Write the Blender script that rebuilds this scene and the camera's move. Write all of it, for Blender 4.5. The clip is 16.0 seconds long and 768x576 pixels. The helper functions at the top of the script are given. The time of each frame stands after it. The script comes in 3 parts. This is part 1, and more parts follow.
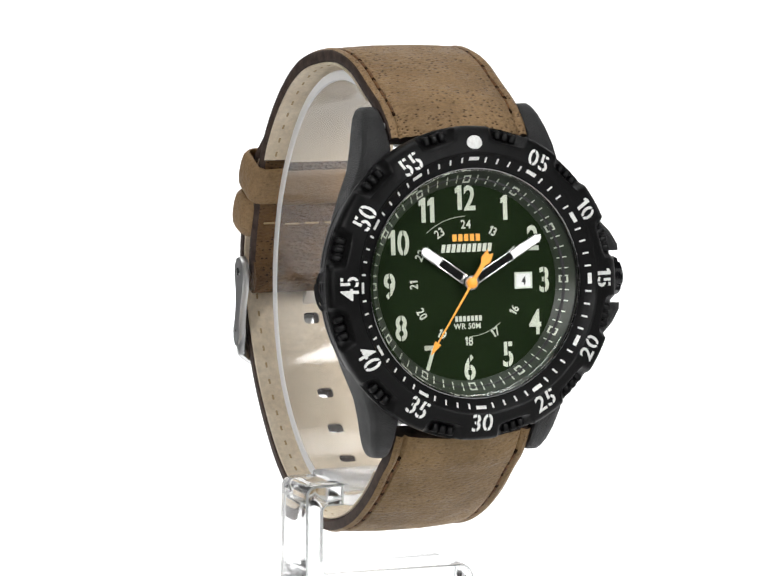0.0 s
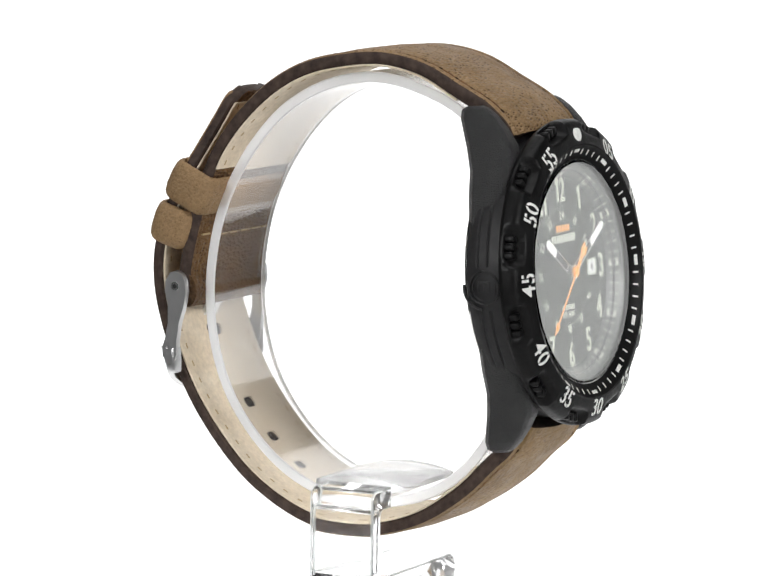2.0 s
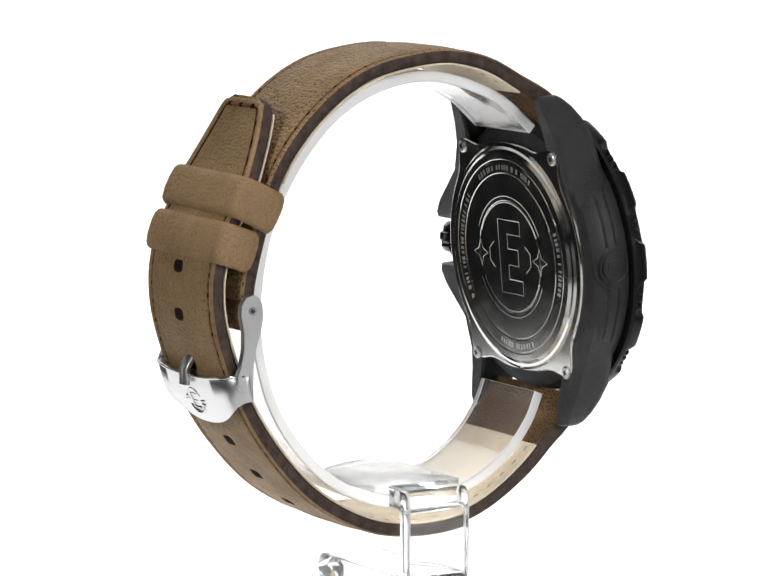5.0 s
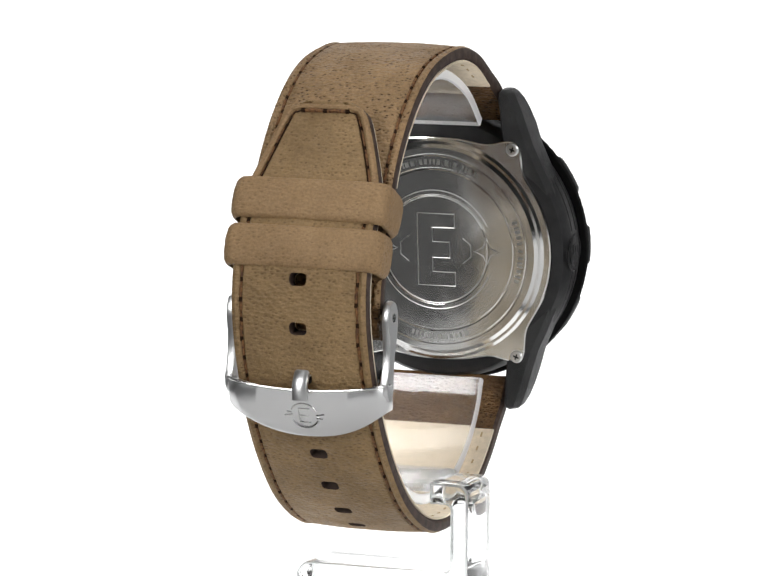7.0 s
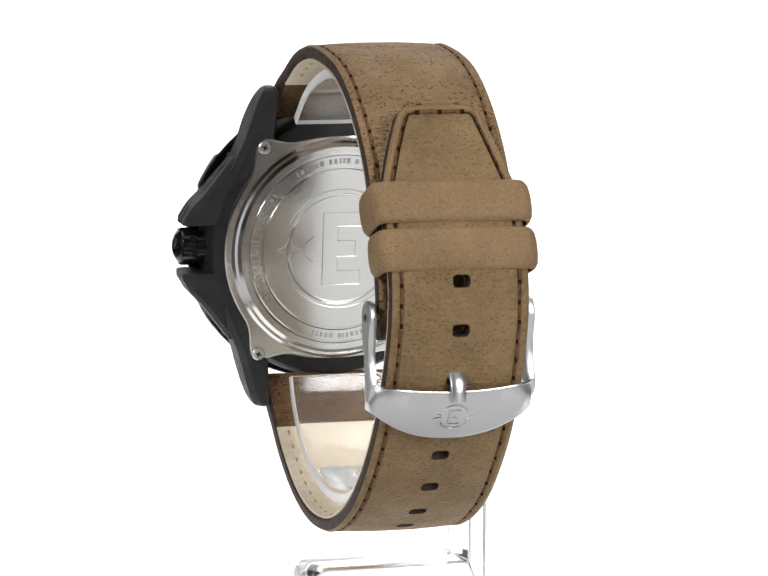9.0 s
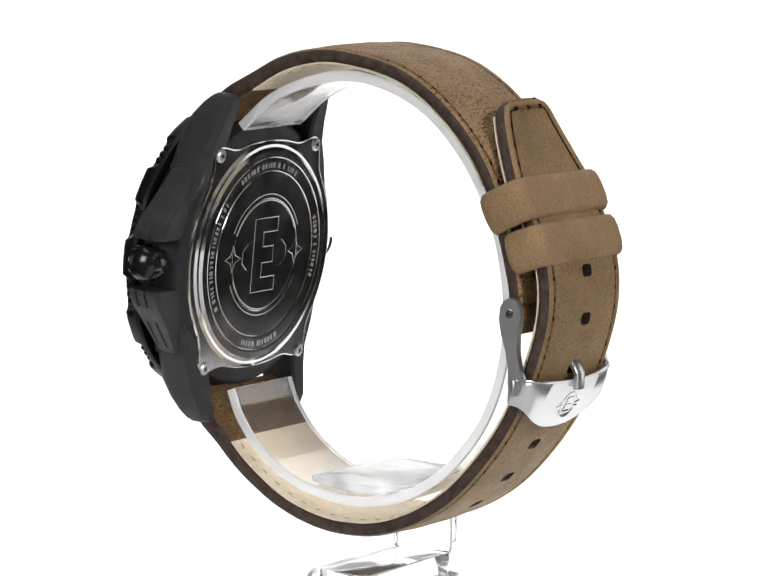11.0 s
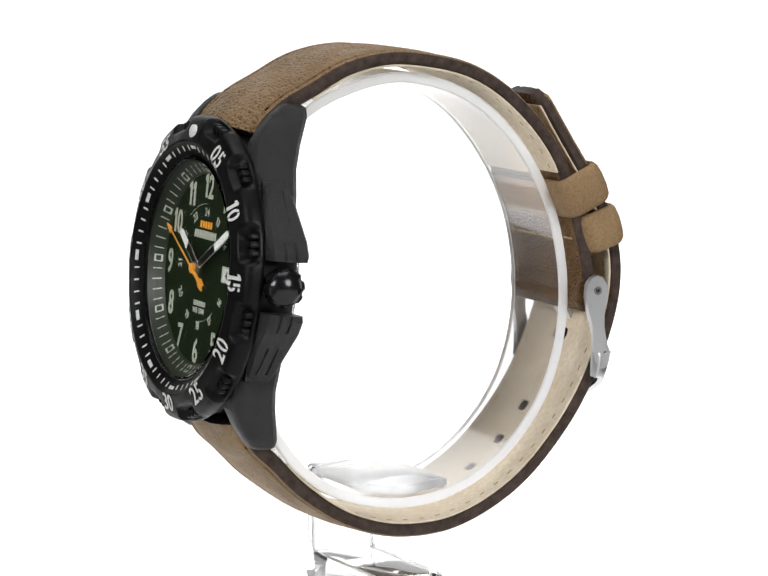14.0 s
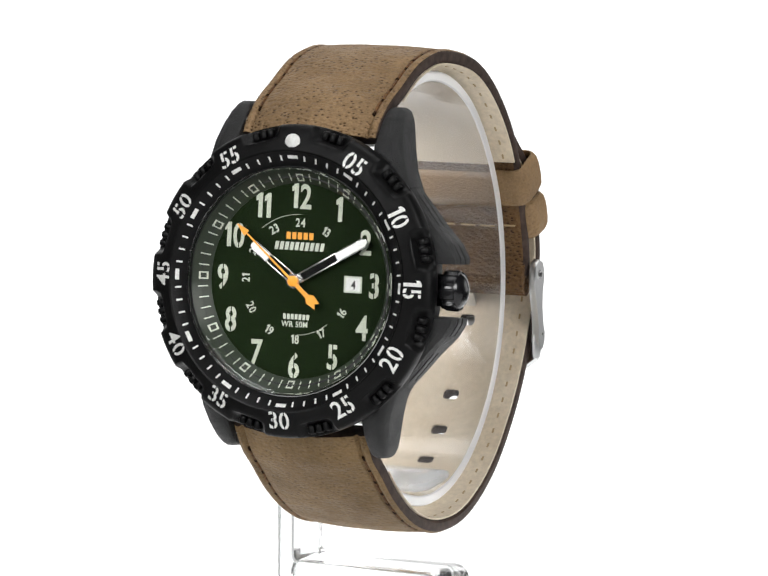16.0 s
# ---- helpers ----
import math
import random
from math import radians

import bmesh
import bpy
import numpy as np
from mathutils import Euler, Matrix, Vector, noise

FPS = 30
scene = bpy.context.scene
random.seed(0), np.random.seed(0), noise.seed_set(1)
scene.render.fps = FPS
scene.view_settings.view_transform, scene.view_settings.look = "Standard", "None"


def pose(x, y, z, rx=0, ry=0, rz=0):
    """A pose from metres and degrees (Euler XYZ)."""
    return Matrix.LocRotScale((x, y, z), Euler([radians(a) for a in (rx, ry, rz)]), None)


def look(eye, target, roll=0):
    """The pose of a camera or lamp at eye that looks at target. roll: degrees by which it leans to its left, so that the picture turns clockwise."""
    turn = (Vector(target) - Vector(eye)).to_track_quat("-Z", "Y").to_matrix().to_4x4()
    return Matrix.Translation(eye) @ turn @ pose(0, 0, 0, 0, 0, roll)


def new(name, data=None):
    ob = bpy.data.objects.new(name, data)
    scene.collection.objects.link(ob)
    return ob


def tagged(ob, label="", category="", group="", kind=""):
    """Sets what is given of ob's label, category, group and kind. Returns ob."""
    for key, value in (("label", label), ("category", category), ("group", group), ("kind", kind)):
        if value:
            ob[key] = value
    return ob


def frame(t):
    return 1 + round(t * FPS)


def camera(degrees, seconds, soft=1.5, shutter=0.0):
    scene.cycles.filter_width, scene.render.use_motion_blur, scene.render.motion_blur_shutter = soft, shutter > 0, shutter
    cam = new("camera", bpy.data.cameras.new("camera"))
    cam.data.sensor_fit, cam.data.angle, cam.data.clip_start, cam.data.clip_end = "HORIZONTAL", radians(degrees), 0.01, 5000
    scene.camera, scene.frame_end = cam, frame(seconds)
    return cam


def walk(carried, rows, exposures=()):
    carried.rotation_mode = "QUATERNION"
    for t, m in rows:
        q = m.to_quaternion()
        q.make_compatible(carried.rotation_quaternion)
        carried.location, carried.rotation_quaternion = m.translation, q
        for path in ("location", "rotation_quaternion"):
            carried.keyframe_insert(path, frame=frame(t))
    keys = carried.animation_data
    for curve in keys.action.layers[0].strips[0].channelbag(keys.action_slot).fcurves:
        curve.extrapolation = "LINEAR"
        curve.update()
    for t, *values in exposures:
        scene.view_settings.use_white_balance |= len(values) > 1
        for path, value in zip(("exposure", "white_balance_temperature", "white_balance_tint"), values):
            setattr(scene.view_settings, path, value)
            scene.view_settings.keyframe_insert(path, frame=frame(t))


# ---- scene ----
# still camera before an evenly white sweep, watch slowly turning on a clear stand
MM = 0.001
RISE = 0.0455          # height of the turning axis' reference point above the table
SPIN, BACK_ON = 19.46368, 8.22914   # degrees a second; seconds at which the back faces the camera
YAW, SHIFT = 3.3, 0.15              # how the watch sits on the axis: degrees, mm


def turned(t, yaw=YAW, shift=SHIFT):
    """The pose of a thing on the turntable at t seconds."""
    return pose(0, 0, RISE, 0, 0, SPIN * (t - BACK_ON) + 180) @ pose(shift * MM, 0, 0, 0, 0, yaw)


cam = camera(11.418, 16.0, soft=1.5)
TILT = radians(7.0936)
EYE = Vector((-0.187, -544.59 * math.cos(TILT) - 1.389 * math.sin(TILT), 544.59 * math.sin(TILT) - 1.389 * math.cos(TILT))) * MM + Vector((0, 0, RISE))
STAND = pose(*EYE, 90 - 7.0936, 0, 0) @ pose(0, 0, 0, 0, 0, 0.446)
walk(cam, [(0, STAND), (16, STAND)])

# ---- light ----
world = bpy.data.worlds.new("studio")
scene.world = world
world.use_nodes = True
world.node_tree.nodes["Background"].inputs[0].default_value = (1, 1, 1, 1)
world.node_tree.nodes["Background"].inputs[1].default_value = 0.3


def softbox(name, at, target, w, h, watts, tone=(1, 1, 1)):
    lamp = bpy.data.lights.new(name, "AREA")
    lamp.shape, lamp.size, lamp.size_y, lamp.energy, lamp.color = "RECTANGLE", w, h, watts, tone
    ob = new(name, lamp)
    ob.matrix_world = look(at, target)
    return ob


softbox("softbox_top", (0, 0.0, 0.75), (0, 0, 0.04), 0.6, 0.6, 2.45)
softbox("softbox_left", (-0.5, -0.58, 0.36), (0, 0, 0.04), 0.3, 0.3, 3.15)
softbox("softbox_right", (0.5, -0.58, 0.36), (0, 0, 0.04), 0.3, 0.3, 3.4)
softbox("strip_left", (-0.62, 0.25, 0.105), (0, 0, 0.09), 0.18, 0.28, 0.12)
softbox("strip_right", (0.575, 0.335, 0.105), (0, 0, 0.09), 0.31, 0.28, 0.42)


# ---- materials ----
def shader(name, colour, rough=0.5, metal=0.0, **more):
    m = bpy.data.materials.new(name)
    m.use_nodes = True
    b = m.node_tree.nodes["Principled BSDF"]
    b.inputs["Base Color"].default_value = (*colour, 1)
    b.inputs["Roughness"].default_value = rough
    b.inputs["Metallic"].default_value = metal
    for k, v in more.items():
        b.inputs[k.replace("_", " ")].default_value = v
    return m


def node(m, kind, **values):
    n = m.node_tree.nodes.new(kind)
    for k, v in values.items():
        n.inputs[k.replace("_", " ")].default_value = v
    return n


def coords(m, stretch=(1, 1, 1)):
    c = node(m, "ShaderNodeTexCoord")
    s = node(m, "ShaderNodeMapping")
    s.inputs["Scale"].default_value = stretch
    m.node_tree.links.new(c.outputs["Object"], s.inputs["Vector"])
    return s.outputs["Vector"]


def noisy(m, scale, detail=4.0, vector=None, rough=0.6):
    n = node(m, "ShaderNodeTexNoise", Scale=scale, Detail=detail, Roughness=rough)
    m.node_tree.links.new(vector or coords(m), n.inputs["Vector"])
    return n.outputs["Fac"]


def ramp(m, fac, *stops):
    n = node(m, "ShaderNodeValToRGB")
    e = n.color_ramp.elements
    e[0].position, e[0].color = stops[0][0], (*stops[0][1], 1)
    e[1].position, e[1].color = stops[1][0], (*stops[1][1], 1)
    for at, c in stops[2:]:
        e.new(at).color = (*c, 1)
    m.node_tree.links.new(fac, n.inputs["Fac"])
    return n.outputs["Color"]


def mixed(m, a, b, fac=1.0, blend="MULTIPLY"):
    n = m.node_tree.nodes.new("ShaderNodeMix")
    n.data_type, n.blend_type = "RGBA", blend
    if isinstance(fac, float):
        n.inputs[0].default_value = fac
    else:
        m.node_tree.links.new(fac, n.inputs[0])
    m.node_tree.links.new(a, n.inputs[6])
    m.node_tree.links.new(b, n.inputs[7])
    return n.outputs[2]


def relief(m, height, strength, distance):
    n = node(m, "ShaderNodeBump", Strength=strength, Distance=distance)
    m.node_tree.links.new(height, n.inputs["Height"])
    b = m.node_tree.nodes["Principled BSDF"]
    old = b.inputs["Normal"].links
    if old:
        m.node_tree.links.new(old[0].from_socket, n.inputs["Normal"])
    m.node_tree.links.new(n.outputs["Normal"], b.inputs["Normal"])


def paint(m, colour):
    m.node_tree.links.new(colour, m.node_tree.nodes["Principled BSDF"].inputs["Base Color"])


def gloss(m, value):
    m.node_tree.links.new(value, m.node_tree.nodes["Principled BSDF"].inputs["Roughness"])


def grey(lo, hi, a=0.3, b=0.7):
    return (a, (lo, lo, lo)), (b, (hi, hi, hi))


def leather(name, light, dark, pits=1.0):
    """Oiled nubuck: cloudy tan, fine grain, small dark pores in patches."""
    m = shader(name, light, 0.62, Specular_IOR_Level=0.3)
    v = coords(m)
    cloud = ramp(m, noisy(m, 120, 6, v, 0.65), (0.3, dark), (0.66, light))
    grain = noisy(m, 2300, 4, v, 0.75)
    speckle = ramp(m, grain, *grey(0.84, 1.1, 0.36, 0.64))
    cells = node(m, "ShaderNodeTexVoronoi", Scale=1750.0, Randomness=1.0)
    m.node_tree.links.new(coords(m, (0.7, 1.25, 1.25)), cells.inputs["Vector"])
    dots = ramp(m, cells.outputs["Distance"], (0.16, (0.19, 0.13, 0.09)), (0.33, (1, 1, 1)))
    where = ramp(m, noisy(m, 260, 4, v), *grey(0.0, pits, 0.41, 0.51))
    plain = mixed(m, cloud, speckle)
    paint(m, mixed(m, plain, mixed(m, plain, dots), where, "MIX"))
    relief(m, grain, 0.6, 0.0002)
    relief(m, noisy(m, 1000, 3, v, 0.6), 0.12 + pits * 0.25, 0.0004)
    relief(m, noisy(m, 480, 3, coords(m, (0.45, 1.5, 1.5))), 0.1 + pits * 0.22, 0.0006)
    relief(m, cells.outputs["Distance"], pits * 0.9, 0.0004)
    gloss(m, ramp(m, noisy(m, 300, 3, v), *grey(0.48, 0.75)))
    return m


TAN = leather("tan_nubuck", (0.355, 0.228, 0.115), (0.225, 0.14, 0.067))
CLOUDY = leather("cloudy_tan_nubuck", (0.295, 0.192, 0.091), (0.19, 0.12, 0.055), 0.5)
SMOOTH = leather("smooth_tan_leather", (0.325, 0.208, 0.104), (0.235, 0.147, 0.072), 0.3)
EDGE = shader("dark_edge_paint", (0.05, 0.032, 0.025), 0.65, Specular_IOR_Level=0.25)
paint(EDGE, ramp(EDGE, noisy(EDGE, 700, 4), (0.3, (0.03, 0.019, 0.015)), (0.7, (0.078, 0.052, 0.041))))
relief(EDGE, noisy(EDGE, 1500, 4), 0.4, 0.0001)
FOLD = leather("brown_fold_leather", (0.17, 0.092, 0.035), (0.085, 0.044, 0.018))
CREAM = shader("cream_lining", (0.72, 0.6, 0.43), 0.7)
paint(CREAM, mixed(CREAM, ramp(CREAM, noisy(CREAM, 170, 5), (0.3, (0.66, 0.55, 0.4)), (0.7, (0.8, 0.7, 0.55))),
                   ramp(CREAM, noisy(CREAM, 1400, 3), *grey(0.85, 1.05))))
relief(CREAM, noisy(CREAM, 1600, 4), 0.3, 0.0001)
THREAD = shader("brown_thread", (0.135, 0.058, 0.018), 0.75)
relief(THREAD, noisy(THREAD, 4000, 2), 0.5, 0.0001)
# dark colour standing in for shade inside needle holes and seam
HOLE_SHADE = shader("needle_hole_shade", (0.022, 0.011, 0.005), 0.9, Specular_IOR_Level=0.1)
paint(THREAD, ramp(THREAD, noisy(THREAD, 2600, 3), (0.36, (0.06, 0.024, 0.008)), (0.62, (0.2, 0.09, 0.028))))
PALE_THREAD = shader("pale_thread", (0.42, 0.3, 0.16), 0.8)


def resin(name, value, rough, speck=0.0, shine=0.28):
    m = shader(name, (value, value, value * 1.04), rough, Specular_IOR_Level=shine)
    v = coords(m)
    paint(m, ramp(m, noisy(m, 350, 5, v), (0.3, (value * 0.75, value * 0.75, value * 0.8)), (0.72, (value * 1.35, value * 1.33, value * 1.35))))
    relief(m, noisy(m, 1700, 3, v, 0.75), 0.22, 0.0003)
    if speck:
        relief(m, noisy(m, 4600, 2, v, 0.8), speck, 0.0003)
    gloss(m, ramp(m, noisy(m, 240, 4, v), *grey(rough - 0.1, rough + 0.1)))
    return m


RESIN = resin("black_resin", 0.02, 0.44)
GRAINED = resin("grained_black_resin", 0.0145, 0.46, 1.0, 0.55)
BEZEL = resin("matt_black_bezel", 0.0042, 0.4, 0.0, 0.17)
GLOSSY = shader("glossy_black", (0.008, 0.008, 0.009), 0.2)
relief(GLOSSY, noisy(GLOSSY, 500, 3), 0.05, 0.0001)
GLINT_RING = shader("glint_ring_metal", (0.4, 0.4, 0.4), 0.15, 1.0)
WHITE_INK = shader("white_ink", (0.78, 0.79, 0.76), 0.55)
paint(WHITE_INK, ramp(WHITE_INK, noisy(WHITE_INK, 2200, 4), (0.25, (0.7, 0.7, 0.67)), (0.6, (0.9, 0.91, 0.88))))
DIAL_INK = shader("dial_print", (0.5, 0.53, 0.45), 0.6)
paint(DIAL_INK, ramp(DIAL_INK, noisy(DIAL_INK, 2200, 4), (0.25, (0.42, 0.45, 0.38)), (0.6, (0.56, 0.59, 0.5))))
LUME = shader("pale_lume_paint", (0.7, 0.74, 0.6), 0.6)
paint(LUME, ramp(LUME, noisy(LUME, 2400, 3), (0.3, (0.43, 0.46, 0.37)), (0.65, (0.54, 0.57, 0.47))))
PURE_LUME = shader("white_lume", (0.84, 0.85, 0.82), 0.5)
ORANGE = shader("orange_lacquer", (0.86, 0.34, 0.018), 0.4)
GREEN = shader("dark_green_dial", (0.01, 0.02, 0.006), 0.75, Specular_IOR_Level=0.08)
paint(GREEN, ramp(GREEN, noisy(GREEN, 900, 4), (0.3, (0.0049, 0.0109, 0.002)), (0.7, (0.007, 0.0143, 0.0032))))
relief(GREEN, noisy(GREEN, 5000, 2), 0.12, 0.00004)
CHAPTER = shader("grey_green_flange", (0.013, 0.02, 0.01), 0.35)
relief(CHAPTER, noisy(CHAPTER, 900, 3), 0.1, 0.0001)
STEEL = shader("satin_steel", (0.64, 0.64, 0.64), 0.33, 1.0)
relief(STEEL, noisy(STEEL, 900, 4, coords(STEEL, (0.15, 3, 3))), 0.18, 0.00006)
gloss(STEEL, ramp(STEEL, noisy(STEEL, 600, 4, coords(STEEL, (0.2, 3, 3))), *grey(0.3, 0.38)))
POLISHED = shader("polished_steel", (0.54, 0.54, 0.53), 0.2, 1.0)
relief(POLISHED, noisy(POLISHED, 350, 3), 0.05, 0.0001)
gloss(POLISHED, ramp(POLISHED, noisy(POLISHED, 420, 5), *grey(0.2, 0.28)))
BACK = shader("polished_back_steel", (0.66, 0.655, 0.64), 0.09, 1.0)
relief(BACK, noisy(BACK, 300, 3), 0.03, 0.0001)
gloss(BACK, ramp(BACK, noisy(BACK, 380, 4), *grey(0.1, 0.18)))
MARK = shader("etched_steel", (0.5, 0.5, 0.49), 0.34, 1.0)
SOFT_ACRYLIC = shader("slightly_hazy_acrylic", (0.98, 0.985, 0.99), 0.25, IOR=1.36, Transmission_Weight=0.86)
CUFF = shader("clear_thin_acrylic", (0.96, 0.96, 0.965), 0.07, IOR=1.48, Transmission_Weight=0.97)
FROSTED = shader("frosted_acrylic_edge", (1.0, 1.0, 1.0), 0.35, IOR=1.4, Transmission_Weight=0.4)
LEG_ACRYLIC = shader("moulded_acrylic", (0.985, 0.99, 0.99), 0.05, IOR=1.48, Transmission_Weight=0.985)
# grey tint painting in the dark lines that clear edges refract
EDGE_LINE = shader("acrylic_refraction_line", (0.62, 0.64, 0.64), 0.3, IOR=1.45, Transmission_Weight=0.6)
relief(LEG_ACRYLIC, noisy(LEG_ACRYLIC, 90, 2), 0.06, 0.0006)
MINERAL = shader("mineral_crystal", (0.99, 0.995, 0.99), 0.0, IOR=1.5, Transmission_Weight=1.0)
PAPER = shader("white_paper", (0.7, 0.7, 0.69), 0.6)
CARD = shader("bright_white_card", (0.8, 0.8, 0.79), 0.6)
paint(CARD, ramp(CARD, noisy(CARD, 30, 4), *grey(0.78, 0.83)))
INK = shader("black_ink", (0.01, 0.01, 0.01), 0.5)
WEB = shader("black_hand_lacquer", (0.004, 0.004, 0.004), 0.6, Specular_IOR_Level=0.08)
SILVER = shader("bright_frame", (0.75, 0.75, 0.74), 0.2, 1.0)

# emission put into the sweep's material to give its overexposed white
GLOW = shader("emissive_white_sweep", (0.2, 0.2, 0.2), 0.8, Emission_Color=(1, 1, 1, 1), Emission_Strength=1.15, Specular_IOR_Level=0.2)
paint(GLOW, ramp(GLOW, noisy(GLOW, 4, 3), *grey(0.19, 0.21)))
PLASTER = shader("studio_charcoal", (0.06, 0.06, 0.06), 0.9)
paint(PLASTER, ramp(PLASTER, noisy(PLASTER, 3, 5), *grey(0.03, 0.045)))
relief(PLASTER, noisy(PLASTER, 60, 4), 0.2, 0.002)


# ---- building ----
def part(name, bm, material, parent, label="", m=None, sharp=32, scaled=True):
    """One mesh object under a thing or a part; the bmesh is in millimetres."""
    if scaled:
        bmesh.ops.scale(bm, vec=(MM, MM, MM), verts=bm.verts)
    mesh = bpy.data.meshes.new(name)
    bm.to_mesh(mesh)
    bm.free()
    for one in material if isinstance(material, (list, tuple)) else (material,):
        mesh.materials.append(one)
    mesh.shade_smooth()
    mesh.set_sharp_from_angle(angle=radians(sharp))
    ob = new(name, mesh)
    ob.parent = parent
    if m is not None:
        ob.matrix_basis = m
    return tagged(ob, label=label)


def loft(sections, closed=False, caps=True):
    """Skin a row of closed loops of equal length."""
    bm = bmesh.new()
    loops = [[bm.verts.new(p) for p in s] for s in sections]
    n = len(loops[0])
    for i in range(len(loops) - (0 if closed else 1)):
        a, b = loops[i], loops[(i + 1) % len(loops)]
        for j in range(n):
            bm.faces.new((a[j], a[(j + 1) % n], b[(j + 1) % n], b[j]))
    if caps and not closed:
        bm.faces.new(loops[0][::-1])
        bm.faces.new(loops[-1])
    bmesh.ops.recalc_face_normals(bm, faces=bm.faces)
    return bm


def lathe(profile, seg=120, start=0.0, end=360.0):
    """Turn a closed profile of (radius, height) about z."""
    whole = end - start >= 360
    steps = seg if whole else seg + 1
    rings = []
    for i in range(steps):
        a = radians(start + (end - start) * i / seg)
        rings.append([(r * math.cos(a), r * math.sin(a), n) for r, n in profile])
    return loft(rings, closed=whole)


def disc(profile, seg=120):
    """Turn an open profile, from the axis to the rim and back to the axis, about z."""
    bm = bmesh.new()
    prev = None
    for r, n in profile:
        if r < 1e-6:
            ring = [bm.verts.new((0, 0, n))]
        else:
            ring = [bm.verts.new((r * math.cos(math.tau * i / seg), r * math.sin(math.tau * i / seg), n)) for i in range(seg)]
        if prev:
            for i in range(seg):
                j = (i + 1) % seg
                face = [prev[i % len(prev)], prev[j % len(prev)], ring[j % len(ring)], ring[i % len(ring)]]
                bm.faces.new(list(dict.fromkeys(face)))
        prev = ring
    bmesh.ops.recalc_face_normals(bm, faces=bm.faces)
    return bm


def joined(*pieces):
    out = bmesh.new()
    for b in pieces:
        tmp = bpy.data.meshes.new("tmp")
        b.to_mesh(tmp)
        b.free()
        out.from_mesh(tmp)
        bpy.data.meshes.remove(tmp)
    return out


def box(w, d, h, m=Matrix(), bevel=0.0, seg=2):
    bm = bmesh.new()
    bmesh.ops.create_cube(bm, size=1.0)
    bmesh.ops.scale(bm, vec=(w, d, h), verts=bm.verts)
    if bevel:
        bmesh.ops.bevel(bm, geom=bm.edges[:] + bm.verts[:], offset=bevel, segments=seg, affect="EDGES", profile=0.5)
    bm.transform(m)
    return bm


def at(x, y, z, rx=0, ry=0, rz=0):
    """A pose in millimetres."""
    return Matrix.LocRotScale((x, y, z), Euler([radians(a) for a in (rx, ry, rz)]), None)


def prism(outline, low, high, bevel=0.0, seg=2):
    """A plate with a given outline in x, y."""
    bm = loft([[(x, y, low) for x, y in outline], [(x, y, high) for x, y in outline]])
    if bevel:
        rim = [e for e in bm.edges if all(abs(v.co.z - high) < 1e-5 for v in e.verts)]
        bmesh.ops.bevel(bm, geom=rim, offset=bevel, segments=seg, affect="EDGES", profile=0.5)
    return bm


def tube(path, radius, sides=8, closed=False):
    """A round wire along a path."""
    pts = [Vector(p) for p in path]
    rings = []
    for i, p in enumerate(pts):
        a = pts[i - 1] if (i or closed) else p
        b = pts[(i + 1) % len(pts)] if (i + 1 < len(pts) or closed) else p
        d = (b - a).normalized()
        s = d.cross(Vector((0, 0, 1)))
        s = s.normalized() if s.length > 0.1 else d.cross(Vector((1, 0, 0))).normalized()
        n = s.cross(d)
        rings.append([p + radius * (math.cos(math.tau * k / sides) * s + math.sin(math.tau * k / sides) * n) for k in range(sides)])
    return loft(rings, closed=closed)


def carved(ob, cutter):
    """Cut a bmesh, in millimetres, out of an object's mesh for good."""
    bmesh.ops.scale(cutter, vec=(MM, MM, MM), verts=cutter.verts)
    tool = bpy.data.meshes.new("tool")
    cutter.to_mesh(tool)
    cutter.free()
    t = new("tool", tool)
    t.matrix_world = ob.matrix_basis
    mod = ob.modifiers.new("cut", "BOOLEAN")
    mod.operation, mod.object, mod.solver = "DIFFERENCE", t, "EXACT"
    parent = ob.parent
    ob.parent = None
    bpy.context.view_layer.update()
    fresh = bpy.data.meshes.new_from_object(ob.evaluated_get(bpy.context.evaluated_depsgraph_get()))
    ob.modifiers.clear()
    ob.data = fresh
    fresh.shade_smooth()
    fresh.set_sharp_from_angle(angle=radians(32))
    ob.parent = parent
    bpy.data.objects.remove(t)
    bpy.data.meshes.remove(tool)


